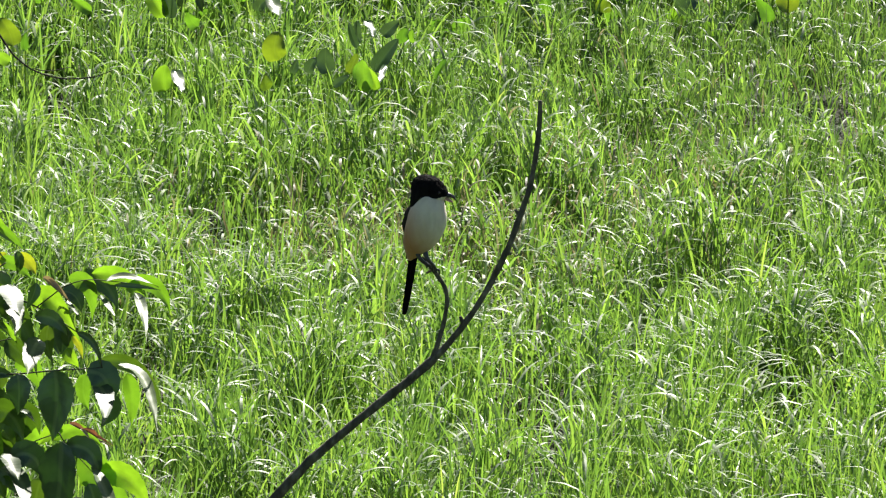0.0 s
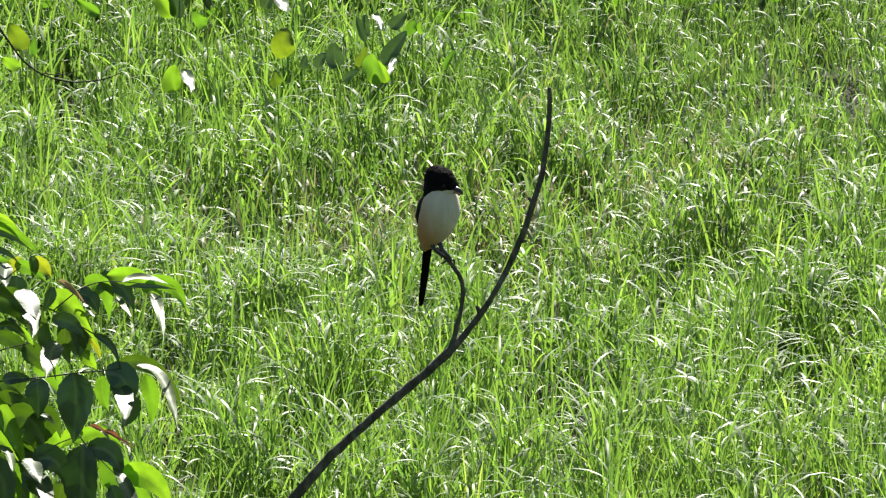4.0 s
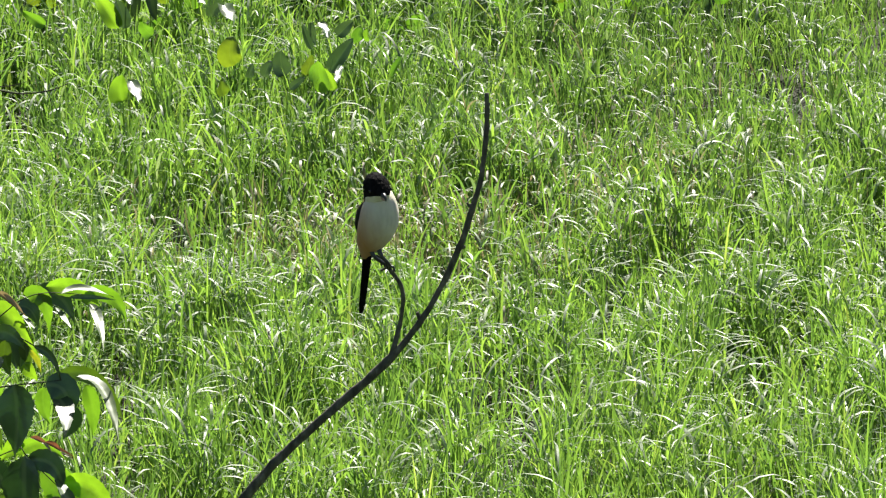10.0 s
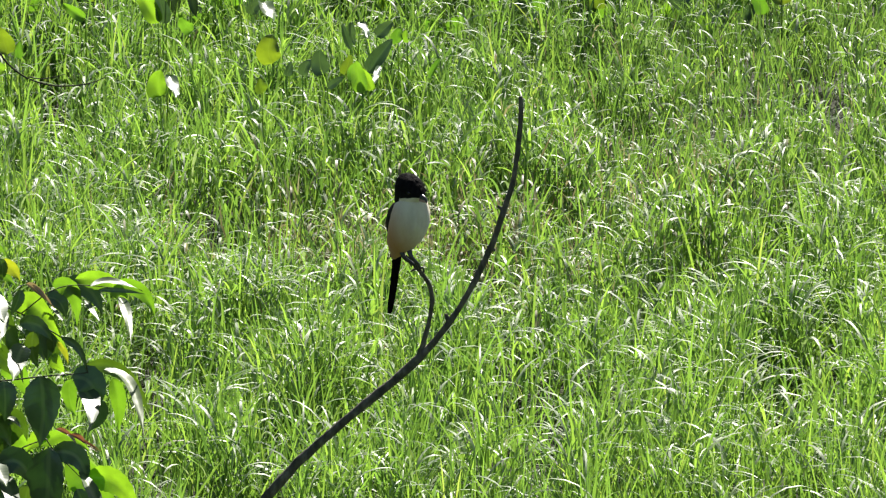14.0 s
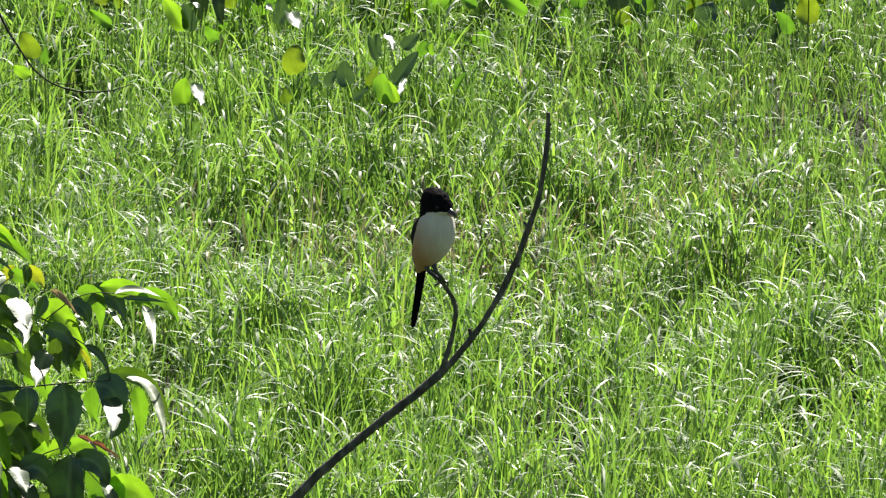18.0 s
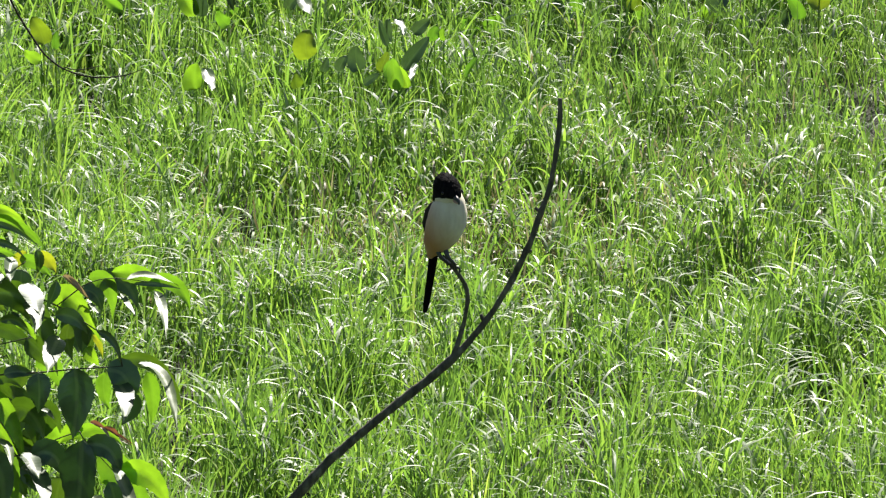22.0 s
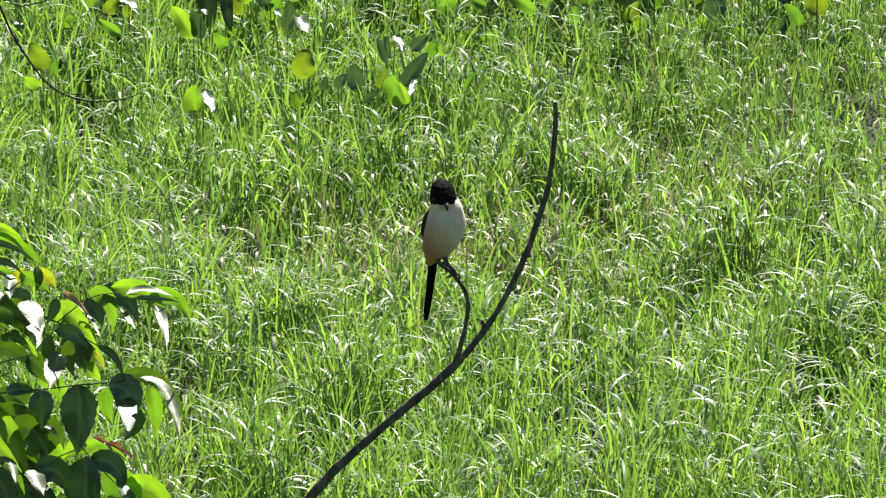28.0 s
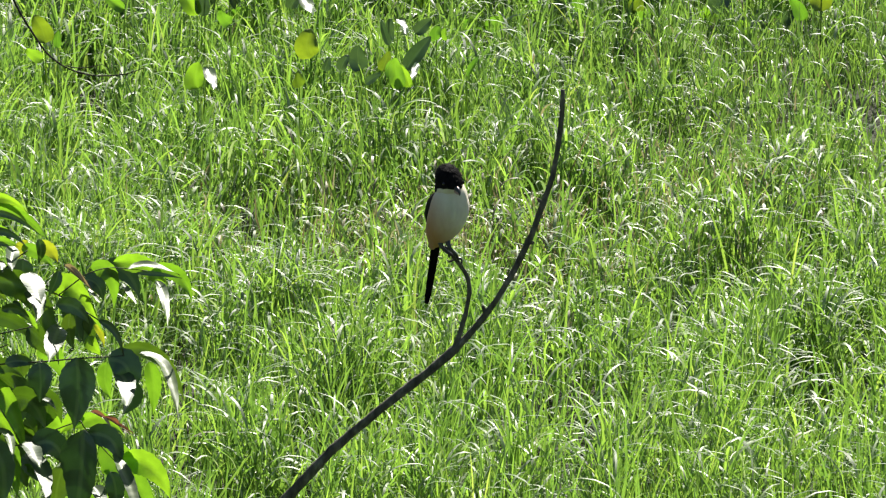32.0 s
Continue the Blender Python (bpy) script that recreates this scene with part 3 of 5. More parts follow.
    marsh_clump(-0.53, 28.57, ("o", -0.534, 0.696, -0.560, 0.755, -0.548, 0.814, 0.082))
    marsh_clump(-0.33, 28.61, ("o", -0.330, 0.696, -0.280, 0.775, -0.215, 0.852, 0.074))
    marsh_clump(-0.35, 28.10, ("y", -0.349, 0.696, -0.374, 0.772, -0.375, 0.846, 0.070))
    marsh_clump(-0.30, 28.16, ("y", -0.303, 0.696, -0.322, 0.751, -0.355, 0.804, 0.050))
    marsh_clump(-0.44, 28.55, ("m", -0.438, 0.696, -0.424, 0.743, -0.402, 0.791, 0.051))
    marsh_clump(-0.30, 29.56, ("o", -0.300, 0.696, -0.264, 0.733, -0.221, 0.768, 0.063))
    marsh_clump(-0.42, 29.34, ("o", -0.421, 0.804, -0.419, 0.750, -0.399, 0.696, 0.034))
    marsh_clump(-0.63, 28.54, ("o", -0.629, 0.696, -0.622, 0.733, -0.593, 0.772, 0.051))
    marsh_clump(-0.80, 28.11, ("m", -0.803, 0.696, -0.820, 0.733, -0.808, 0.773, 0.055))
    marsh_clump(-0.15, 29.38, ("y", -0.154, 0.696, -0.165, 0.729, -0.158, 0.761, 0.029))
    marsh_clump(-0.70, 28.53, ("o", -0.702, 0.696, -0.692, 0.731, -0.679, 0.764, 0.038))
    marsh_clump(-0.05, 28.45, ("y", -0.049, 0.696, -0.025, 0.745, 0.004, 0.796, 0.028), ("w", -0.272, 0.757, -0.292, 0.730, -0.302, 0.704, 0.015))
    marsh_clump(-0.51, 28.23, ("o", -0.509, 0.696, -0.478, 0.724, -0.438, 0.746, 0.035))
    marsh_clump(-0.42, 29.22, ("o", -0.415, 0.696, -0.442, 0.757, -0.456, 0.819, 0.036), ("w", -0.374, 0.825, -0.355, 0.810, -0.334, 0.769, 0.023))
    marsh_clump(-0.20, 29.38, ("y", -0.197, 0.696, -0.217, 0.731, -0.182, 0.769, 0.058))
    marsh_clump(-0.39, 28.38, ("y", -0.389, 0.696, -0.401, 0.745, -0.374, 0.790, 0.061))
    marsh_clump(-0.42, 32.48, ("y", -0.418, 0.558, -0.426, 0.627, -0.372, 0.695, 0.104), ("w", -0.365, 0.564, -0.330, 0.576, -0.294, 0.565, 0.029))
    marsh_clump(-0.32, 32.52, ("o", -0.324, 0.558, -0.327, 0.599, -0.278, 0.642, 0.058))
    marsh_clump(-0.29, 31.96, ("y", -0.294, 0.558, -0.275, 0.602, -0.214, 0.631, 0.054))
    marsh_clump(-0.27, 32.99, ("o", -0.267, 0.558, -0.272, 0.596, -0.229, 0.637, 0.065), ("w", -0.277, 0.594, -0.259, 0.588, -0.241, 0.558, 0.021))
    marsh_clump(-0.13, 32.38, ("y", -0.130, 0.558, -0.147, 0.614, -0.110, 0.668, 0.078), ("w", -0.228, 0.486, -0.147, 0.510, -0.058, 0.446, 0.072), ("w", -0.148, 0.700, -0.113, 0.676, -0.077, 0.626, 0.038))
    marsh_clump(0.05, 32.72, ("m", 0.046, 0.558, 0.028, 0.610, 0.068, 0.666, 0.093))
    marsh_clump(0.02, 31.80, ("o", 0.018, 0.557, 0.021, 0.605, 0.103, 0.637, 0.068))
    marsh_clump(0.05, 31.58, ("y", 0.053, 0.557, 0.005, 0.579, -0.042, 0.614, 0.048))
    marsh_clump(0.09, 32.36, ("m", 0.090, 0.558, 0.116, 0.594, 0.162, 0.621, 0.038), ("w", 0.189, 0.612, 0.262, 0.613, 0.333, 0.524, 0.061))
    marsh_clump(0.22, 32.69, ("d", 0.223, 0.558, 0.200, 0.601, 0.228, 0.648, 0.076))
    marsh_clump(0.29, 32.69, ("y", 0.288, 0.558, 0.276, 0.615, 0.284, 0.672, 0.044), ("w", 0.316, 0.666, 0.352, 0.660, 0.388, 0.625, 0.041))
    marsh_clump(0.31, 31.36, ("y", 0.305, 0.557, 0.218, 0.629, 0.125, 0.691, 0.073))
    marsh_clump(0.49, 31.76, ("y", 0.492, 0.557, 0.460, 0.687, 0.469, 0.825, 0.091))
    marsh_clump(0.53, 32.07, ("y", 0.528, 0.558, 0.512, 0.621, 0.491, 0.692, 0.051))
    marsh_clump(0.57, 31.56, ("y", 0.575, 0.557, 0.552, 0.635, 0.581, 0.722, 0.090))
    marsh_clump(0.57, 32.42, ("o", 0.568, 0.558, 0.614, 0.621, 0.680, 0.680, 0.078))
    marsh_clump(0.73, 32.36, ("d", 0.733, 0.558, 0.764, 0.629, 0.834, 0.701, 0.084))
    marsh_clump(0.84, 32.58, ("y", 0.841, 0.558, 0.885, 0.611, 0.957, 0.651, 0.073))
    marsh_clump(0.77, 31.32, ("k", 0.769, 0.597, 0.742, 0.673, 0.770, 0.750, 0.106))
    marsh_clump(0.84, 31.95, ("y", 0.844, 0.558, 0.835, 0.609, 0.842, 0.657, 0.031))
    marsh_clump(0.88, 31.71, ("y", 0.878, 0.557, 0.865, 0.635, 0.879, 0.711, 0.048))
    marsh_clump(0.97, 31.92, ("y", 0.973, 0.558, 0.939, 0.611, 0.914, 0.668, 0.043))
    marsh_clump(0.98, 32.41, ("o", 0.983, 0.558, 0.969, 0.635, 1.001, 0.724, 0.081))
    marsh_clump(1.23, 32.71, ("y", 1.228, 0.558, 1.197, 0.624, 1.225, 0.695, 0.093))
    marsh_clump(1.01, 32.20, ("m", 1.007, 0.558, 1.084, 0.623, 1.171, 0.677, 0.034))
    marsh_clump(1.45, 32.00, ("y", 1.449, 0.558, 1.402, 0.657, 1.466, 0.766, 0.166))
    marsh_clump(1.56, 32.23, ("o", 1.561, 0.558, 1.551, 0.658, 1.577, 0.758, 0.069), ("w", 1.464, 0.737, 1.482, 0.737, 1.505, 0.719, 0.020))
    marsh_clump(1.48, 31.78, ("y", 1.483, 0.557, 1.496, 0.610, 1.513, 0.654, 0.037), ("w", 1.724, 0.566, 1.753, 0.566, 1.782, 0.537, 0.026))
    marsh_clump(1.29, 32.71, ("o", 1.287, 0.558, 1.282, 0.618, 1.320, 0.678, 0.064))
    marsh_clump(1.70, 32.52, ("o", 1.697, 0.558, 1.693, 0.628, 1.724, 0.695, 0.064))
    marsh_clump(1.12, 32.56, ("m", 1.123, 0.558, 1.118, 0.611, 1.144, 0.665, 0.052))
    marsh_clump(1.72, 31.37, ("k", 1.716, 0.807, 1.707, 0.859, 1.731, 0.911, 0.062))
    marsh_clump(1.86, 32.57, ("y", 1.864, 0.558, 1.856, 0.605, 1.874, 0.653, 0.035))
    marsh_clump(1.39, 32.33, ("o", 1.390, 0.558, 1.367, 0.629, 1.376, 0.700, 0.058))


# ---- the perch: a bare branch that stands in the meadow, with a side shoot ----
PERCH_X = -0.594
BANK = 2.45           # the bank's height under the perch and the shrub


def build_perch():
    perch = new("bare_branch")
    perch.location = (PERCH_X, 10.0, BANK)

    def p(x, z, r, dy=0.0):
        return (x - PERCH_X, dy, z, r)
    part("main_stem", tube([p(PERCH_X, -0.06, 0.016), p(-0.545, 0.40, 0.0125), p(-0.470, 0.66, 0.0108), p(-0.395, 0.80, 0.0098), p(-0.3242, 0.8902, 0.0092), p(-0.2701, 0.9535, 0.0087), p(-0.2206, 1.0090, 0.0081), p(-0.1795, 1.0482, 0.0076),
                            p(-0.1256, 1.0955, 0.0072), p(-0.0600, 1.1495, 0.0072), p(-0.0155, 1.1895, 0.0073), p(-0.0010, 1.2047, 0.0063), p(0.0162, 1.2246, 0.0053), p(0.0343, 1.2482, 0.0053), p(0.0505, 1.2718, 0.0049),
                            p(0.0774, 1.3188, 0.0048), p(0.0996, 1.3658, 0.0052), p(0.1094, 1.3892, 0.0047), p(0.1252, 1.4359, 0.0049), p(0.1331, 1.4592, 0.0046), p(0.1397, 1.4824, 0.0044), p(0.1468, 1.5289, 0.0044), p(0.1517, 1.5752, 0.0041),
                            p(0.1529, 1.6204, 0.0034)], 6, 12, 0.10, 2), BARK, perch, "weathered grey bark")
    part("side_shoot", tube([p(-0.0155, 1.1914, 0.0048), p(-0.0084, 1.2102, 0.0042), p(-0.0048, 1.2243, 0.0040), p(0.0018, 1.2479, 0.0038), p(0.0057, 1.2713, 0.0036, -0.002), p(0.0078, 1.2901, 0.0036, -0.004), p(0.0054, 1.3069, 0.0036, -0.006),
                             p(-0.0003, 1.3208, 0.0036, -0.009), p(-0.0141, 1.3412, 0.0034, -0.012), p(-0.0243, 1.3533, 0.0030, -0.014), p(-0.0335, 1.3634, 0.0022, -0.016)], 6, 10, 0.09, 5), BARK, perch, "hooked shoot of dark bark")
    for a, b, c, d, r in ((0.0342, 1.2520, 0.0292, 1.2636, 0.0038), (0.1040, 1.3690, 0.1110, 1.3690, 0.0036), (0.1210, 1.4350, 0.1150, 1.4415, 0.0032), (-0.0180, 1.3390, -0.0270, 1.3340, 0.0021), (0.1526, 1.5960, 0.1570, 1.6040, 0.0024)):
        part("knot", tube([p(a, b, r), p((a + c) / 2, (b + d) / 2, r * 0.9), p(c, d, r * 0.6)], 3, 8, 0.12, 7), BARK, perch)
    return tagged(perch, "bare grey branch with a hooked side shoot, rising from the grass", "branch")


# ---- the bird ----
def plumage(name, stops, scale, rough=0.75, stretch=(1, 1, 0.35), tint=None, sheen=0.1):
    m, n, l, out = blank(name)
    fac = tex_noise(n, l, scale, 4, stretch=stretch)
    col = ramp(n, l, fac, stops)
    # Buff of the flank, spread wider to paint the shade on the belly.
    if tint:
        co = n.new("ShaderNodeSeparateXYZ")
        l.new(n.new("ShaderNodeTexCoord").outputs["Object"], co.inputs[0])
        flank = n.new("ShaderNodeMath")
        flank.operation = "MULTIPLY_ADD"
        l.new(co.outputs[2], flank.inputs[0])
        flank.inputs[1].default_value = 0.6
        l.new(co.outputs[0], flank.inputs[2])      # x + 0.6 z: the low flank on one side
        away = n.new("ShaderNodeMapRange")
        away.inputs["From Min"].default_value, away.inputs["From Max"].default_value = 0.050, -0.008
        wob = n.new("ShaderNodeMath")
        wob.operation = "MULTIPLY_ADD"
        l.new(fac, wob.inputs[0])
        wob.inputs[1].default_value = 0.007
        l.new(flank.outputs[0], wob.inputs[2])
        l.new(wob.outputs[0], away.inputs[0])
        col = mixed(n, l, "MIX", away.outputs[0], col, tint)
    p = n.new("ShaderNodeBsdfPrincipled")
    l.new(col, p.inputs["Base Color"])
    p.inputs["Roughness"].default_value, p.inputs["Specular IOR Level"].default_value = rough, 0.25 if sheen else 0.02
    p.inputs["Sheen Weight"].default_value = sheen
    b = n.new("ShaderNodeBump")
    b.inputs["Strength"].default_value, b.inputs["Distance"].default_value = 0.9, 0.002
    l.new(fac, b.inputs["Height"]), l.new(b.outputs[0], p.inputs["Normal"])
    l.new(p.outputs[0], out.inputs[0])
    return m


WHITE = plumage("white_plumage", [(0.3, (0.62, 0.555, 0.43)), (0.6, (0.73, 0.665, 0.525))], 90)
BREAST = plumage("breast_plumage", [(0.3, (0.62, 0.555, 0.43)), (0.6, (0.73, 0.665, 0.525))], 90, tint=(0.41, 0.21, 0.08))
BLACK = plumage("black_plumage", [(0.3, (0.006, 0.0055, 0.0055)), (0.7, (0.016, 0.015, 0.0145))], 160, 0.7, sheen=0.0)
WINGBROWN = plumage("wing_plumage", [(0.3, (0.010, 0.008, 0.007)), (0.7, (0.03, 0.025, 0.02))], 120, 0.7, sheen=0.0)
HORN = solid("dark_horn", [(0.3, (0.014, 0.014, 0.015)), (0.7, (0.045, 0.042, 0.042))], 300, 0.3, 0.1, gloss=0.6)
GAPE = solid("pale_beak", [(0.3, (0.32, 0.19, 0.16)), (0.7, (0.48, 0.30, 0.26))], 300, 0.3, 0.1)
EYE_DARK = solid("dark_eye", [(0.3, (0.008, 0.006, 0.005)), (0.7, (0.015, 0.011, 0.009))], 200, 0.08, 0.0)
FOOT = Vector((-0.0165, 1.347))
NECK = Vector((-0.0150, -0.014, 0.1208))


def feathers(source, count, length, width, seed, raise_by, low=-1.0):
    """Small overlapping feathers that lie down a rounded form, their tips a little lifted."""
    rnd = random.Random(seed)
    source.normal_update()
    faces = [f for f in source.faces if len(f.verts) == 4 and f.calc_center_median().z > low]
    areas = [f.calc_area() for f in faces]
    bm = bmesh.new()
    for f in rnd.choices(faces, areas, k=count):
        u, v = rnd.random(), rnd.random()
        a, b, c, d = (q.co for q in f.verts)
        p, n = a.lerp(b, u).lerp(d.lerp(c, u), v), f.normal.copy()
        down = Vector((rnd.gauss(0, 0.25), rnd.gauss(0, 0.25), -1))
        down = (down - n * down.dot(n)).normalized()
        side = down.cross(n)
        ln, w, lift = length * (0.7 + 0.6 * rnd.random()), width * (0.7 + 0.6 * rnd.random()), raise_by * (0.5 + rnd.random())
        rows = [(0.0, 0.5), (0.5, 1.0), (0.85, 0.7)]
        prev = None
        for s, k in rows:
            c0 = p + down * ln * s + n * (0.0004 + lift * ln * s * s)
            pair = (bm.verts.new(c0 - side * w * k / 2), bm.verts.new(c0 + side * w * k / 2))
            if prev:
                bm.faces.new((prev[0], prev[1], pair[1], pair[0]))
            prev = pair
        tip = bm.verts.new(p + down * ln + n * (0.0004 + lift * ln))
        bm.faces.new((prev[0], prev[1], tip))
    return bm


def build_bird():
    bird = new("bird")
    bird.location = (FOOT.x, 9.986, BANK + FOOT.y)
    lean = Matrix.Translation((-0.030, 0.004, 0.004)) @ pose(0, 0, 0, 0, 11, 0) @ pose(0, 0, 0, 12, 0, 10)

    def set_in(bm):
        bmesh.ops.transform(bm, matrix=lean, verts=bm.verts)
        return bm
    body = blob([(-0.004, 0.022, -0.003, 0.0040, 0.005), (-0.004, 0.019, 0.003, 0.0064, 0.008), (-0.0040, 0.015, 0.010, 0.0100, 0.013), (-0.0045, 0.010, 0.019, 0.0148, 0.0180), (-0.0026, 0.004, 0.032, 0.0228, 0.0250), (0.0006, 0.001, 0.050, 0.0288, 0.0300),
                 (0.0018, -0.001, 0.066, 0.0313, 0.0325), (0.0022, -0.002, 0.082, 0.0320, 0.0325), (0.0018, -0.001, 0.096, 0.0298, 0.0300), (0.001, 0.0, 0.108, 0.0256, 0.0262), (0.0, 0.001, 0.117, 0.0222, 0.0224), (-0.002, 0.003, 0.124, 0.0185, 0.0180), (-0.003, 0.005, 0.129, 0.0120, 0.0110)], 28)
    for v in body.verts:
        v.co += v.co.normalized() * (0.0014 * noise.noise(v.co * 70) + 0.0010 * noise.noise(v.co * 170))
    set_in(body)
    part("body", body, BREAST, bird, "white breast with a buff flank, its tint also darkening the shaded belly")
    back = blob([(0, 0.018, 0.016, 0.012, 0.012), (0, 0.014, 0.04, 0.022, 0.024), (0, 0.010, 0.066, 0.029, 0.029), (0, 0.008, 0.09, 0.027, 0.027), (0, 0.006, 0.112, 0.019, 0.019)], 20)
    part("back", set_in(back), WINGBROWN, bird, "dark back")
    for side in (-1, 1):
        wing = blob([(side * 0.003, 0.046, -0.012, 0.0025, 0.004), (side * 0.005, 0.043, 0.006, 0.004, 0.008), (side * 0.012, 0.035, 0.028, 0.006, 0.012), (side * 0.0235, 0.023, 0.052, 0.0062, 0.019),
                     (side * 0.0264, 0.016, 0.076, 0.0052, 0.019), (side * 0.0240, 0.012, 0.092, 0.0040, 0.013), (side * 0.020, 0.008, 0.103, 0.003, 0.006)], 14)
        part("wing", set_in(wing), WINGBROWN, bird, "folded dark wing")
    tail = None
    for i, (dx, turn, ln) in enumerate(((0.0, 0.0, 0.124), (0.0016, 0.5, 0.120), (-0.0016, -0.6, 0.118), (0.003, 1.4, 0.106), (-0.003, -1.6, 0.108))):
        bm = bmesh.new()
        rows = []
        for k in range(9):
            s = k / 8
            w = 0.0051 * (1 - 0.08 * s) * (1 if k < 8 else 0.7)
            rows.append([bm.verts.new((q * w, 0.0008 * abs(q) * 3, -s * ln)) for q in (-1, 0, 1)])
            for v in rows[-1]:
                v.co.y += 0.004 * s * s
        for a, b in zip(rows, rows[1:]):
            for q in range(2):
                bm.faces.new((a[q], a[q + 1], b[q + 1], b[q]))
        bmesh.ops.solidify(bm, geom=bm.faces[:], thickness=0.0012)
        bmesh.ops.transform(bm, matrix=pose(dx, 0.0274 - 0.0016 * i, 0.012, 4, turn - 7.0, 0), verts=bm.verts)
        feather = part("tail_feather" if tail else "tail", set_in(bm), BLACK, tail or bird)
        tail = tail or feather
    for dx, dy, top in ((-0.006, 0.001, -0.0255), (0.004, -0.003, -0.0125)):
        leg = part("leg", tube([(top, -0.010 + dy, 0.029, 0.0050), (top * 0.72 + dx * 0.3, -0.015 + dy, 0.017, 0.0034), (dx - 0.002, -0.012 + dy, 0.006, 0.0027), (dx, -0.009 + dy, 0.001 - dx * 0.4, 0.0024)], 4, 8, 0.03), HORN, bird, "thin dark leg")
        for k in (-1, 0, 1):
            cx, cz = dx + k * 0.0022, 0.001 - dx * 0.6 - k * 0.002
            part("toe", tube([(cx, -0.007 + dy, cz + 0.002, 0.0019), (cx + 0.001 + 0.003 * k, -0.009, cz + 0.001, 0.0019), (cx + 0.002 + 0.003 * k, -0.009, cz - 0.005, 0.0016), (cx + 0.001 + 0.002 * k, -0.002, cz - 0.0075, 0.0008)], 4, 6, 0.02), HORN, leg)
    # the head, on its own pivot at the neck
    bm = blob([(0, 0.001, -0.018, 0.0175, 0.0185), (0, -0.001, -0.013, 0.0188, 0.0205), (0, -0.003, -0.008, 0.0200, 0.0228), (0, -0.005, -0.003, 0.0208, 0.0248), (0, -0.006, 0.003, 0.0213, 0.0260), (0, -0.006, 0.009, 0.0214, 0.0262), (0, -0.0055, 0.0155, 0.0205, 0.0248), (0, -0.004, 0.0215, 0.0182, 0.0222), (0, -0.003, 0.0268, 0.0142, 0.0174), (0, -0.002, 0.0302, 0.0088, 0.0110), (0, -0.002, 0.0318, 0.0035, 0.0045)], 40)
    bmesh.ops.subdivide_edges(bm, edges=[e for e in bm.edges if abs(e.verts[0].co.z - e.verts[1].co.z) > 1e-6], cuts=3)
    for v in bm.verts:
        if v.co.y < 0:
            v.co.y *= 1 + 0.10 * max(0, 1 - abs(v.co.z - 0.006) / 0.012)
        v.co += v.co.normalized() * 0.001 * noise.noise(v.co * 150)
    bmesh.ops.scale(bm, vec=(0.94, 1.09, 1.06), verts=bm.verts)
    for f in bm.faces:
        c = f.calc_center_median()
        f.material_index = 1 if c.z + 0.002 * noise.noise(c * 300) < 0.0015 - 0.22 * (c.y + 0.026) - 1.3 * max(0.0, c.y + 0.006) else 0
    fluff = feathers(bm, 1500, 0.0045, 0.0009, 4, 0.10, low=0.011)
    head = part("head", bm, [BLACK, WHITE], bird, "black cap and mask over a white throat")
    head.location = NECK
    part("crown_feathers", fluff, BLACK, head)
    part("upper_beak", tube([(0, -0.0315, 0.0050, 0.0054), (0, -0.0385, 0.0048, 0.0045), (0, -0.0450, 0.0036, 0.0033), (0, -0.0490, 0.0010, 0.0020), (0, -0.0500, -0.0030, 0.0007)], 4, 10, 0.0), HORN, head, "short hooked dark beak")
    lower = part("lower_beak", tube([(0, 0.002, 0, 0.0036), (0, -0.007, -0.0004, 0.0031), (0, -0.0125, -0.0002, 0.0021), (0, -0.0155, 0.0002, 0.0007)], 4, 10, 0.0), GAPE, head, "pale lower beak")
    lower.location = (0, -0.0335, 0.0002)
    for side in (-1, 1):
        eye = part("eye", blob([(0, 0, -0.0028, 0.0008, 0.0008), (0, 0, -0.0018, 0.0022, 0.0022), (0, 0, 0, 0.0029, 0.0029), (0, 0, 0.0018, 0.0022, 0.0022), (0, 0, 0.0028, 0.0008, 0.0008)], 10), EYE_DARK, head)
        eye.location = (side * 0.0171, -0.0249, 0.0101)
    tagged(bird, "perched shrike with black head, white breast and long dark tail", "bird")
    return bird, head, lower


# ---- the shrub in front ----
SHRUB_X, SHRUB_Y = -0.80, 9.6
# w also makes thin added strips for glints on other leaves
KINDS = {"y": SHRUB, "o": SHRUB_SHADED, "m": SHRUB_MID, "w": SHRUB_GLINT, "Y": YELLOW, "d": BROWN, "r": RUST}
WORN = {"Y": "yellowed leaf", "d": "withered pale brown leaf", "r": "withered rust-red leaf"}
VIEW = Vector((0.0, -0.98, 0.2))


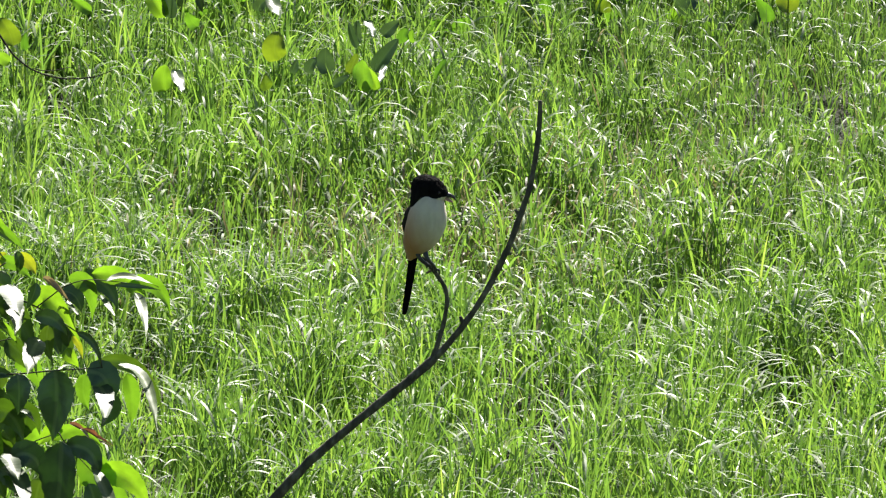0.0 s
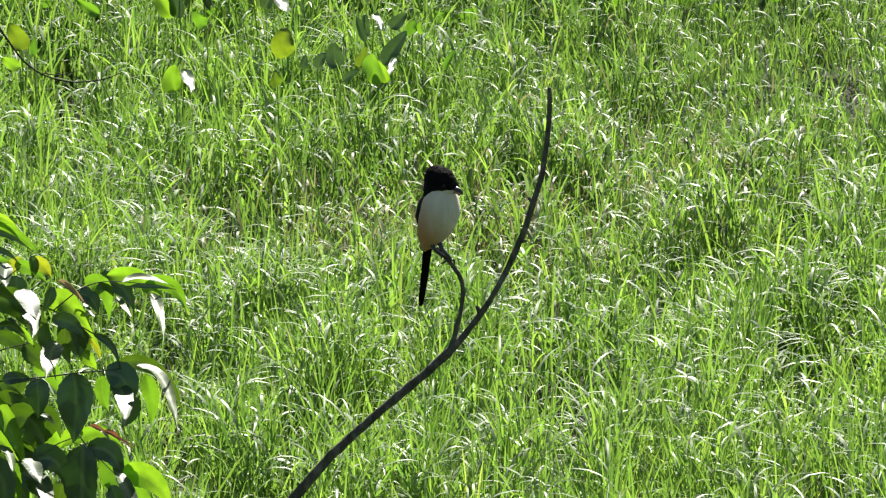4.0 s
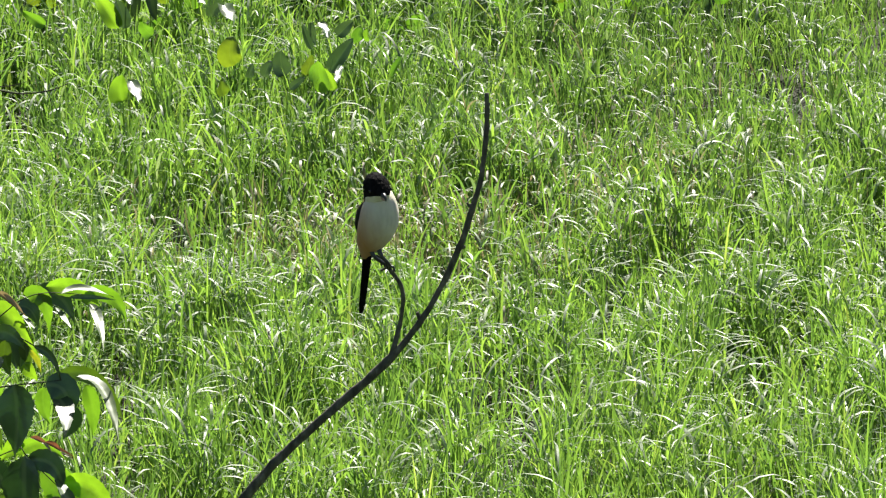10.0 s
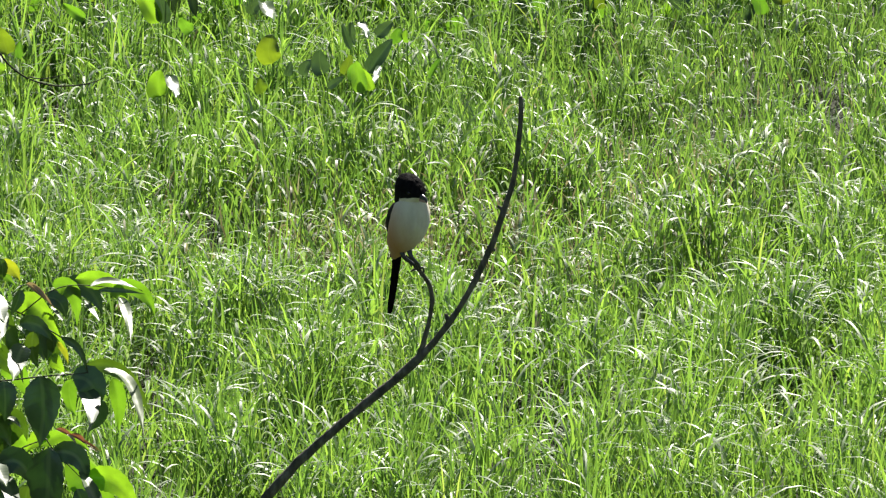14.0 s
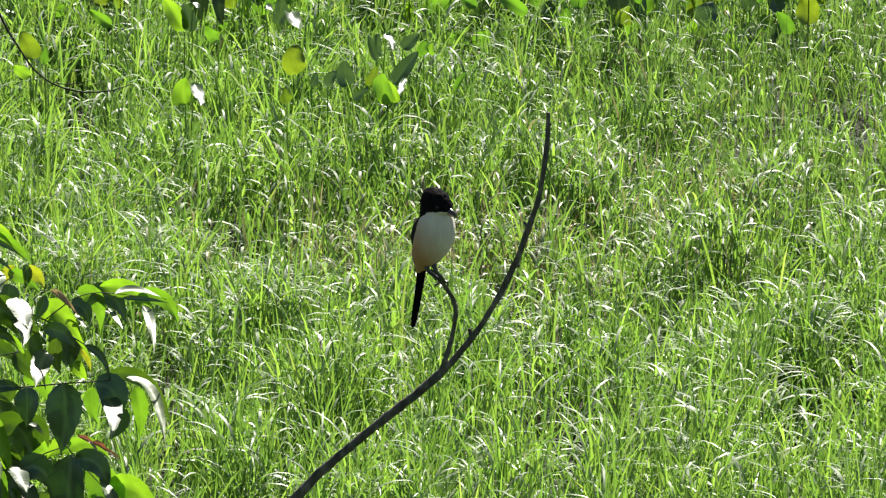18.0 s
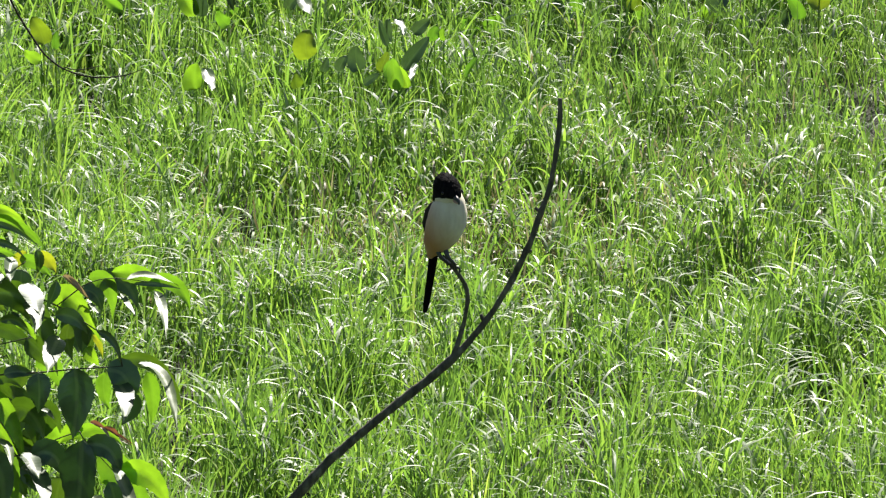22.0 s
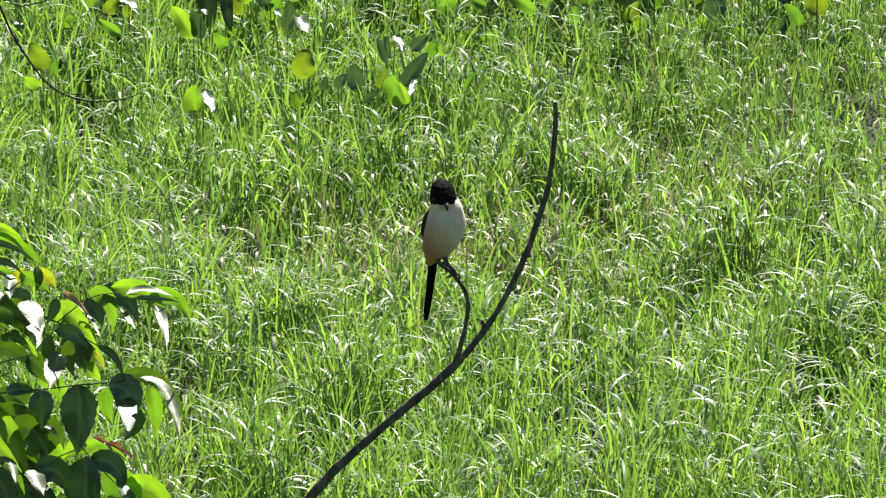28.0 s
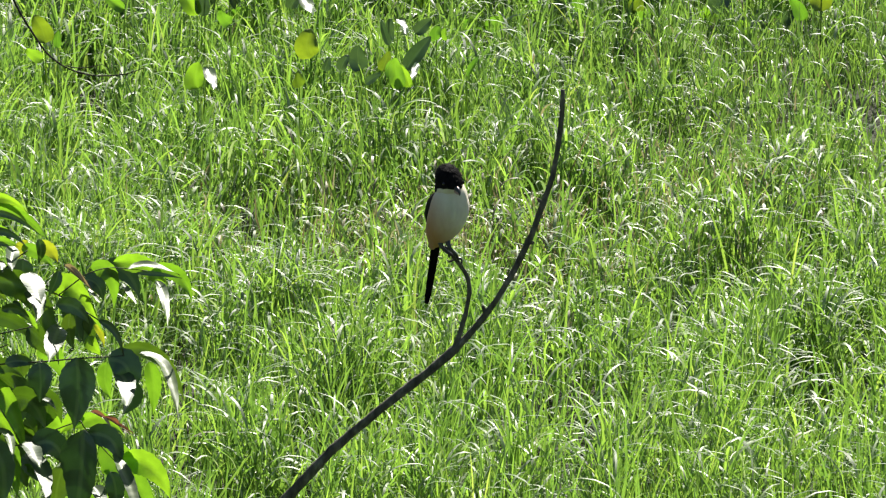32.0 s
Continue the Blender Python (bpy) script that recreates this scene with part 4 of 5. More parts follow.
def build_shrub():
    shrub = new("shrub")
    shrub.location = (SHRUB_X, SHRUB_Y, BANK)
    count = [0]

    def leaf(kind, bx, bz, cx, cz, tx, tz, wide, up=20, side=0.0, dy=0.0, fold=0.3):
        count[0] += 1
        lying = up >= 60
        if lying:        # tilted halfway between sun and camera, so that it glints into view
            side, up = 0.26, 72
        elif kind in "ymY":     # hangs with the sun on its back
            up = up * 0.4 - 6
        facing = Vector((side, -math.cos(radians(up)), math.sin(radians(up)))).normalized()
        # Widened as it turns from the camera, to keep its seen width.
        wide *= 1 / max(0.5, facing.dot(VIEW))
        if kind in "ymY" or dy >= 0:     # the far side of the crown, which the sun reaches
            dy += 0.02 if kind == "m" and dy < -0.02 else 0.05

        def deep(x, z):
            return max(-0.12, min(0.12, -(facing.x * (x - bx) + facing.z * (z - bz)) / facing.y)) if lying else 0.0
        home = Vector((SHRUB_X, 0, 0))
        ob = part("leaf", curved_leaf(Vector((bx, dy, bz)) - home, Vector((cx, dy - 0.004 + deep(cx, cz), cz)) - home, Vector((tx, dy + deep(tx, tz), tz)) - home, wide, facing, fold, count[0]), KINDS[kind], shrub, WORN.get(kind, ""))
        return ob

    def stem(name, *pts):
        part(name, tube([(x - SHRUB_X, y, z, r) for x, z, y, r in pts], 5, 8, 0.06, 3), STEM, shrub)
    stem("trunk", (SHRUB_X, -0.05, 0, 0.013), (-0.752, 0.884, 0.000, 0.0048), (-0.756, 0.984, 0.005, 0.0039), (-0.768, 1.054, 0.018, 0.0035), (-0.771, 1.143, 0.026, 0.0031), (-0.769, 1.234, 0.026, 0.0026), (-0.765, 1.325, 0.024, 0.0022), (-0.757, 1.380, 0.016, 0.0018), (-0.758, 1.434, 0.018, 0.0011), (-0.760, 1.505, 0.020, 0.0007))
    stem("twig", (-0.753, 1.354, 0.012, 0.0015), (-0.725, 1.385, -0.004, 0.0012), (-0.699, 1.413, -0.006, 0.0011), (-0.677, 1.429, -0.004, 0.0007))
    stem("twig", (-0.750, 1.237, 0.012, 0.0018), (-0.709, 1.248, 0.000, 0.0015), (-0.655, 1.254, -0.010, 0.0014), (-0.598, 1.261, -0.014, 0.0012), (-0.545, 1.264, -0.010, 0.0011), (-0.527, 1.266, -0.010, 0.0009))
    stem("twig", (-0.527, 1.265, -0.010, 0.0009), (-0.534, 1.298, -0.006, 0.0009), (-0.550, 1.313, -0.004, 0.0009), (-0.566, 1.319, 0.000, 0.0011), (-0.630, 1.356, 0.010, 0.0013), (-0.683, 1.371, 0.014, 0.0015), (-0.751, 1.354, 0.014, 0.0018))
    stem("twig", (-0.630, 1.356, 0.010, 0.0011), (-0.605, 1.377, 0.004, 0.0010), (-0.583, 1.393, 0.002, 0.0009), (-0.545, 1.403, 0.000, 0.0007), (-0.479, 1.398, -0.002, 0.0006))
    stem("twig", (-0.756, 1.147, 0.010, 0.0018), (-0.710, 1.118, 0.000, 0.0015), (-0.665, 1.127, -0.006, 0.0013), (-0.629, 1.147, -0.008, 0.0011), (-0.594, 1.160, -0.008, 0.0009))
    stem("twig", (-0.594, 1.160, -0.008, 0.0010), (-0.585, 1.147, -0.014, 0.0009), (-0.559, 1.117, -0.010, 0.0008), (-0.531, 1.086, -0.008, 0.0006))
    stem("twig", (-0.762, 1.284, 0.010, 0.0013), (-0.717, 1.296, 0.000, 0.0011), (-0.668, 1.309, -0.006, 0.0009))
    stem("twig", (-0.763, 1.254, 0.014, 0.0011), (-0.736, 1.266, 0.006, 0.0010), (-0.707, 1.278, 0.002, 0.0008))
    # the upper spray of long arching leaves on one stalk
    leaf("y", -0.759, 1.489, -0.717, 1.516, -0.679, 1.468, 0.01788, 8, 0, 0.02, 0.5)
    # The dark strips among these stand in for the bright leaves' shaded halves.
    leaf("o", -0.751, 1.483, -0.709, 1.501, -0.655, 1.451, 0.01076, 10, 0, -0.002, 0.3)
    leaf("y", -0.764, 1.474, -0.698, 1.496, -0.649, 1.431, 0.02628, 8, 0.1, 0.014, 0.4)
    leaf("o", -0.755, 1.451, -0.707, 1.473, -0.679, 1.434, 0.01329, 10, 0, -0.002, 0.3)
    leaf("y", -0.758, 1.445, -0.726, 1.461, -0.698, 1.434, 0.01368, 8, 0, 0.012, 0.4)
    leaf("o", -0.757, 1.434, -0.725, 1.45, -0.697, 1.429, 0.009469, 10, 0, -0.002, 0.3)
    leaf("y", -0.764, 1.426, -0.726, 1.441, -0.694, 1.421, 0.01788, 8, 0, 0.01, 0.4)
    leaf("o", -0.755, 1.408, -0.731, 1.419, -0.709, 1.405, 0.009469, 10, 0, -0.002, 0.3)
    leaf("y", -0.754, 1.4, -0.74, 1.407, -0.721, 1.399, 0.01056, 8, 0, 0.012, 0.3)
    leaf("Y", -0.682, 1.431, -0.698, 1.416, -0.709, 1.391, 0.0193, 5, 0.0, 0.012, 0.3)
    leaf("y", -0.691, 1.419, -0.666, 1.423, -0.641, 1.389, 0.0228, 5, 0.1, 0.008, 0.3)
    leaf("Y", -0.664, 1.429, -0.643, 1.424, -0.634, 1.399, 0.0237, 5, 0.1, 0.002, 0.4)
    leaf("m", -0.664, 1.437, -0.655, 1.420, -0.664, 1.398, 0.0158, 35, 0.2, -0.006, 0.5)
    leaf("w", -0.697, 1.436, -0.702, 1.425, -0.695, 1.412, 0.0114, 64, 0.0, -0.004, 0.3)
    # Bright and shaded halves of one folded leaf, made as separate leaves.
    leaf("w", -0.673, 1.397, -0.666, 1.383, -0.649, 1.365, 0.02009, 73, 0, -0.014, 0.12)
    leaf("o", -0.629, 1.399, -0.632, 1.379, -0.645, 1.357, 0.0175, 20, 0.3, -0.010, 0.3)
    leaf("w", -0.68, 1.37, -0.652, 1.366, -0.657, 1.335, 0.01686, 73, 0, -0.018, 0.12)
    leaf("w", -0.725, 1.380, -0.744, 1.389, -0.765, 1.383, 0.0166, 73, 0.0, -0.006, 0.15)
    leaf("w", -0.764, 1.413, -0.755, 1.406, -0.752, 1.390, 0.0149, 73, 0.0, -0.002, 0.15)
    leaf("w", -0.719, 1.412, -0.716, 1.409, -0.713, 1.401, 0.0070, 73, 0.0, -0.008, 0.1)
    leaf("o", -0.689, 1.399, -0.694, 1.379, -0.682, 1.352, 0.0315, 20, 0.2, 0.026, 0.3)
    leaf("o", -0.710, 1.391, -0.700, 1.373, -0.705, 1.351, 0.0228, 15, 0.0, 0.030, 0.3)
    # the broad arching leaf beside it
    leaf("y", -0.635, 1.347, -0.621, 1.408, -0.562, 1.291, 0.0368, 6, 0.15, -0.012, 0.35)
    # Two dark leaves added where there is only deep shadow.
    leaf("o", -0.632, 1.343, -0.599, 1.352, -0.582, 1.314, 0.0263, 10, 0.0, -0.002, 0.3)
    leaf("o", -0.615, 1.328, -0.605, 1.307, -0.600, 1.265, 0.0420, 12, 0.0, 0.030, 0.2)
    leaf("d", -0.619, 1.409, -0.602, 1.400, -0.577, 1.370, 0.0114, 40, 0.2, -0.016, 0.9)
    leaf("d", -0.610, 1.407, -0.593, 1.393, -0.587, 1.381, 0.0053, 55, 0.2, -0.018, 0.6)
    # the outer spray
    leaf("y", -0.583, 1.392, -0.541, 1.404, -0.546, 1.327, 0.0289, 6, 0.1, 0.000, 0.3)
    leaf("o", -0.566, 1.387, -0.519, 1.402, -0.507, 1.340, 0.0333, 26, 0.2, 0.010, 0.25)
    # The thin w strips here are sheen along leaf edges, added as leaves.
    leaf("w", -0.534, 1.367, -0.520, 1.356, -0.506, 1.341, 0.0053, 73, 0.0, 0.006, 0.2)
    leaf("o", -0.593, 1.371, -0.568, 1.374, -0.563, 1.337, 0.0272, 30, 0.2, 0.006, 0.25)
    leaf("w", -0.585, 1.358, -0.575, 1.349, -0.562, 1.340, 0.0044, 73, 0.0, 0.002, 0.2)
    leaf("y", -0.547, 1.403, -0.481, 1.413, -0.464, 1.347, 0.0315, 6, 0.15, -0.004, 0.35)
    leaf("y", -0.490, 1.393, -0.434, 1.395, -0.425, 1.340, 0.0254, 6, 0.2, 0.004, 0.35)
    leaf("w", -0.477, 1.385, -0.460, 1.373, -0.453, 1.335, 0.0088, 62, 0.2, -0.008, 0.3)
    leaf("w", -0.521, 1.403, -0.486, 1.411, -0.441, 1.389, 0.0079, 73, 0.0, -0.010, 0.2)
    # Dark strip added for the shade under the bright edge.
    leaf("o", -0.509, 1.396, -0.475, 1.399, -0.437, 1.389, 0.0079, 20, 0.0, -0.006, 0.3)
    leaf("o", -0.567, 1.320, -0.534, 1.312, -0.529, 1.267, 0.0131, 20, 0.2, -0.008, 0.6)
    leaf("m", -0.581, 1.314, -0.588, 1.292, -0.576, 1.273, 0.0228, 10, 0.0, 0.014, 0.3)
    leaf("Y", -0.576, 1.302, -0.564, 1.293, -0.561, 1.266, 0.0114, 5, 0.0, -0.004, 0.4)
    leaf("m", -0.614, 1.318, -0.622, 1.290, -0.608, 1.259, 0.0228, 8, 0.0, 0.002, 0.3)
    leaf("o", -0.595, 1.321, -0.590, 1.296, -0.595, 1.268, 0.0298, 10, 0.0, 0.016, 0.3)
    leaf("y", -0.589, 1.278, -0.581, 1.270, -0.567, 1.249, 0.0219, 5, 0.0, 0.008, 0.3)
    leaf("w", -0.625, 1.309, -0.636, 1.298, -0.637, 1.277, 0.0166, 73, 0.0, -0.006, 0.2)
    # olive leaves that arch over the trunk
    leaf("m", -0.743, 1.377, -0.652, 1.405, -0.628, 1.247, 0.0438, 24, 0.2, -0.024, 0.35)
    leaf("m", -0.762, 1.366, -0.730, 1.377, -0.706, 1.349, 0.0237, 14, 0.0, -0.032, 0.4)
    leaf("m", -0.762, 1.343, -0.736, 1.356, -0.718, 1.339, 0.0184, 14, 0.0, -0.028, 0.4)
    leaf("m", -0.717, 1.335, -0.690, 1.350, -0.669, 1.312, 0.0166, 10, 0.1, -0.030, 0.3)
    leaf("y", -0.699, 1.317, -0.678, 1.324, -0.663, 1.288, 0.0149, 6, 0.1, -0.002, 0.3)
    leaf("m", -0.75, 1.31, -0.707, 1.319, -0.664, 1.269, 0.0308, 14, 0, 0.01, 0.3)
    leaf("m", -0.682, 1.293, -0.656, 1.276, -0.639, 1.24, 0.035, 14, 0.1, 0.006, 0.3)
    leaf("y", -0.766, 1.276, -0.745, 1.280, -0.724, 1.256, 0.0228, 6, 0.0, 0.016, 0.3)
    leaf("y", -0.766, 1.242, -0.748, 1.252, -0.733, 1.244, 0.0123, 6, 0.0, 0.012, 0.3)
    leaf("w", -0.698, 1.353, -0.692, 1.353, -0.685, 1.347, 0.0061, 73, 0.0, -0.034, 0.2)
    # the hanging leaves in the shaded colour
    leaf("o", -0.658, 1.255, -0.653, 1.225, -0.658, 1.190, 0.0385, 24, -0.1, -0.016, 0.3)
    leaf("o", -0.600, 1.264, -0.591, 1.214, -0.605, 1.148, 0.0578, 22, -0.15, -0.020, 0.35)
    leaf("o", -0.712, 1.249, -0.689, 1.260, -0.662, 1.248, 0.0210, 20, 0.0, -0.006, 0.3)
    leaf("m", -0.733, 1.225, -0.710, 1.251, -0.686, 1.215, 0.0263, 14, 0.1, -0.006, 0.3)
    leaf("m", -0.760, 1.225, -0.723, 1.229, -0.699, 1.193, 0.0315, 20, 0.0, 0.002, 0.3)
    leaf("Y", -0.746, 1.210, -0.723, 1.203, -0.695, 1.185, 0.0061, 20, 0.0, -0.002, 0.3)
    leaf("y", -0.558, 1.240, -0.565, 1.211, -0.551, 1.181, 0.0245, 5, 0.0, 0.006, 0.35)
    leaf("o", -0.551, 1.259, -0.504, 1.263, -0.524, 1.194, 0.0473, 30, 0.15, -0.012, 0.2)
    # Strip added for the white glare across the leaf before it.
    leaf("w", -0.539, 1.241, -0.512, 1.234, -0.520, 1.201, 0.0166, 68, 0.0, -0.018, 0.1)
    leaf("o", -0.524, 1.204, -0.507, 1.186, -0.532, 1.155, 0.0368, 14, 0.0, 0.008, 0.35)
    leaf("y", -0.492, 1.242, -0.478, 1.206, -0.485, 1.157, 0.0254, 5, 0.1, 0.004, 0.35)
    leaf("m", -0.534, 1.264, -0.463, 1.281, -0.434, 1.182, 0.0237, 14, 0.25, -0.010, 0.3)
    # The bright upper edge of the leaf above, added as a strip.
    leaf("w", -0.502, 1.272, -0.451, 1.268, -0.435, 1.191, 0.0114, 71, 0.2, -0.016, 0.15)
    # the lowest sprays
    leaf("y", -0.765, 1.219, -0.702, 1.214, -0.681, 1.093, 0.0324, 6, 0.1, -0.026, 0.3)
    leaf("y", -0.766, 1.182, -0.731, 1.168, -0.692, 1.109, 0.0245, 6, 0.1, -0.018, 0.3)
    leaf("w", -0.728, 1.141, -0.705, 1.150, -0.693, 1.114, 0.0114, 73, 0.0, -0.030, 0.2)
    leaf("m", -0.707, 1.179, -0.670, 1.196, -0.653, 1.133, 0.0438, 12, 0.1, -0.002, 0.3)
    leaf("m", -0.674, 1.179, -0.635, 1.199, -0.628, 1.141, 0.0280, 8, 0.1, 0.002, 0.3)
    leaf("w", -0.654, 1.193, -0.643, 1.193, -0.631, 1.181, 0.0061, 73, 0.0, -0.008, 0.2)
    leaf("y", -0.593, 1.163, -0.610, 1.155, -0.630, 1.126, 0.0280, 5, 0.0, -0.004, 0.35)
    leaf("y", -0.608, 1.136, -0.566, 1.176, -0.529, 1.124, 0.0237, 8, 0.1, -0.006, 0.3)
    leaf("o", -0.589, 1.151, -0.588, 1.080, -0.601, 1.004, 0.0631, 20, -0.25, -0.030, 0.4)
    leaf("o", -0.583, 1.142, -0.533, 1.151, -0.532, 1.090, 0.0368, 16, 0.2, -0.022, 0.3)
    leaf("y", -0.563, 1.113, -0.526, 1.069, -0.468, 0.973, 0.0543, 6, 0.15, 0.002, 0.35)
    leaf("y", -0.533, 1.085, -0.481, 1.097, -0.455, 1.021, 0.0403, 6, 0.2, -0.004, 0.35)
    # A pale streak of sheen, added as its own strip.
    leaf("w", -0.542, 1.113, -0.510, 1.085, -0.490, 1.027, 0.0114, 71, 0.2, -0.024, 0.2)
    # Dark strip added for the shadow next to the streak.
    leaf("o", -0.539, 1.093, -0.515, 1.064, -0.497, 1.034, 0.0123, 14, 0.1, -0.014, 0.4)
    leaf("o", -0.548, 1.079, -0.531, 1.049, -0.544, 1.012, 0.0315, 14, 0.0, -0.008, 0.4)
    leaf("w", -0.575, 1.057, -0.559, 1.050, -0.552, 1.028, 0.0123, 73, 0.0, -0.016, 0.3)
    leaf("y", -0.587, 1.025, -0.555, 1.012, -0.539, 0.974, 0.0438, 6, 0.0, 0.010, 0.3)
    leaf("y", -0.567, 1.071, -0.553, 1.072, -0.546, 1.054, 0.0193, 5, 0.0, 0.006, 0.3)
    leaf("o", -0.747, 1.126, -0.697, 1.110, -0.718, 1.019, 0.0438, 18, 0.1, -0.022, 0.3)
    leaf("w", -0.766, 1.118, -0.743, 1.134, -0.718, 1.117, 0.0149, 72, 0.0, -0.028, 0.15)
    leaf("y", -0.704, 1.114, -0.704, 1.070, -0.695, 1.023, 0.0254, 5, 0.0, -0.010, 0.3)
    leaf("w", -0.684, 1.127, -0.668, 1.125, -0.651, 1.100, 0.0175, 73, 0.0, -0.030, 0.15)
    leaf("w", -0.683, 1.107, -0.644, 1.102, -0.635, 1.053, 0.0166, 72, 0.0, -0.026, 0.15)
    leaf("o", -0.668, 1.118, -0.629, 1.145, -0.614, 1.078, 0.0456, 14, 0.1, -0.008, 0.3)
    leaf("o", -0.690, 1.086, -0.660, 1.071, -0.648, 1.035, 0.0368, 14, 0.1, 0.002, 0.3)
    leaf("m", -0.625, 1.072, -0.639, 1.036, -0.636, 0.998, 0.0403, 10, 0.0, 0.000, 0.3)
    leaf("y", -0.768, 1.063, -0.759, 1.054, -0.757, 1.030, 0.0140, 6, 0.0, -0.006, 0.3)
    leaf("y", -0.686, 1.073, -0.674, 1.073, -0.671, 1.055, 0.0123, 6, 0.0, -0.004, 0.3)
    leaf("o", -0.713, 1.000, -0.694, 1.004, -0.682, 0.977, 0.0298, 14, 0.0, -0.006, 0.3)
    leaf("o", -0.676, 1.003, -0.655, 1.007, -0.643, 0.972, 0.0368, 14, 0.0, -0.002, 0.3)
    leaf("m", -0.634, 0.998, -0.617, 0.995, -0.612, 0.967, 0.0298, 10, 0.0, 0.004, 0.3)
    leaf("r", -0.577, 1.181, -0.561, 1.178, -0.547, 1.165, 0.0079, 45, 0.2, -0.034, 0.8)
    leaf("r", -0.555, 1.173, -0.539, 1.169, -0.529, 1.157, 0.0096, 40, 0.2, -0.036, 0.8)
    leaf("r", -0.543, 1.165, -0.529, 1.160, -0.508, 1.146, 0.0053, 50, 0.2, -0.034, 0.8)
    leaf("d", -0.562, 1.175, -0.552, 1.171, -0.543, 1.163, 0.0035, 60, 0.0, -0.038, 0.5)
    leaf("d", -0.529, 1.155, -0.522, 1.152, -0.510, 1.147, 0.0035, 60, 0.0, -0.038, 0.5)
    # what the shrub has beside and below these sprays
    rnd = random.Random(8)
    (x0, z0), (x1, z1) = (-1.067, 1.387), (-0.834, 0.642)
    for i in range(110):
        u, v = rnd.random(), rnd.random()
        bx, bz = x0 + (x1 - x0) * u * (1.0 if v < 0.55 else 1.7), z0 + (z1 - z0) * v
        ln = 0.07 + 0.05 * rnd.random()
        a = rnd.gauss(-1.2, 0.6)
        tx, tz = bx + ln * math.cos(a), bz + ln * math.sin(a)
        leaf("yom"[i % 3], bx, bz, (bx + tx) / 2 + 0.02 * rnd.random(), (bz + tz) / 2 + 0.03 * rnd.random(), tx, tz, ln * (0.40 + 0.2 * rnd.random()), 10 + 45 * rnd.random(), rnd.gauss(0, 0.3), -0.05 + 0.2 * rnd.random())
    for i in range(16):       # the shaded inside
        bx, bz = -0.81 + 0.17 * rnd.random(), 1.08 + 0.24 * rnd.random()
        ln, a = 0.06 + 0.04 * rnd.random(), rnd.gauss(-1.1, 0.6)
        tx, tz = bx + ln * math.cos(a), bz + ln * math.sin(a)
        leaf("mmomy"[i % 5], bx, bz, (bx + tx) / 2 + 0.015 * rnd.random(), (bz + tz) / 2 + 0.02 * rnd.random(), tx, tz, ln * (0.42 + 0.2 * rnd.random()), 10 + 25 * rnd.random(), rnd.gauss(0, 0.3), 0.06 + 0.06 * rnd.random())
    return tagged(shrub, "leafy green shrub with drooping pointed leaves, some yellowed", "shrub")


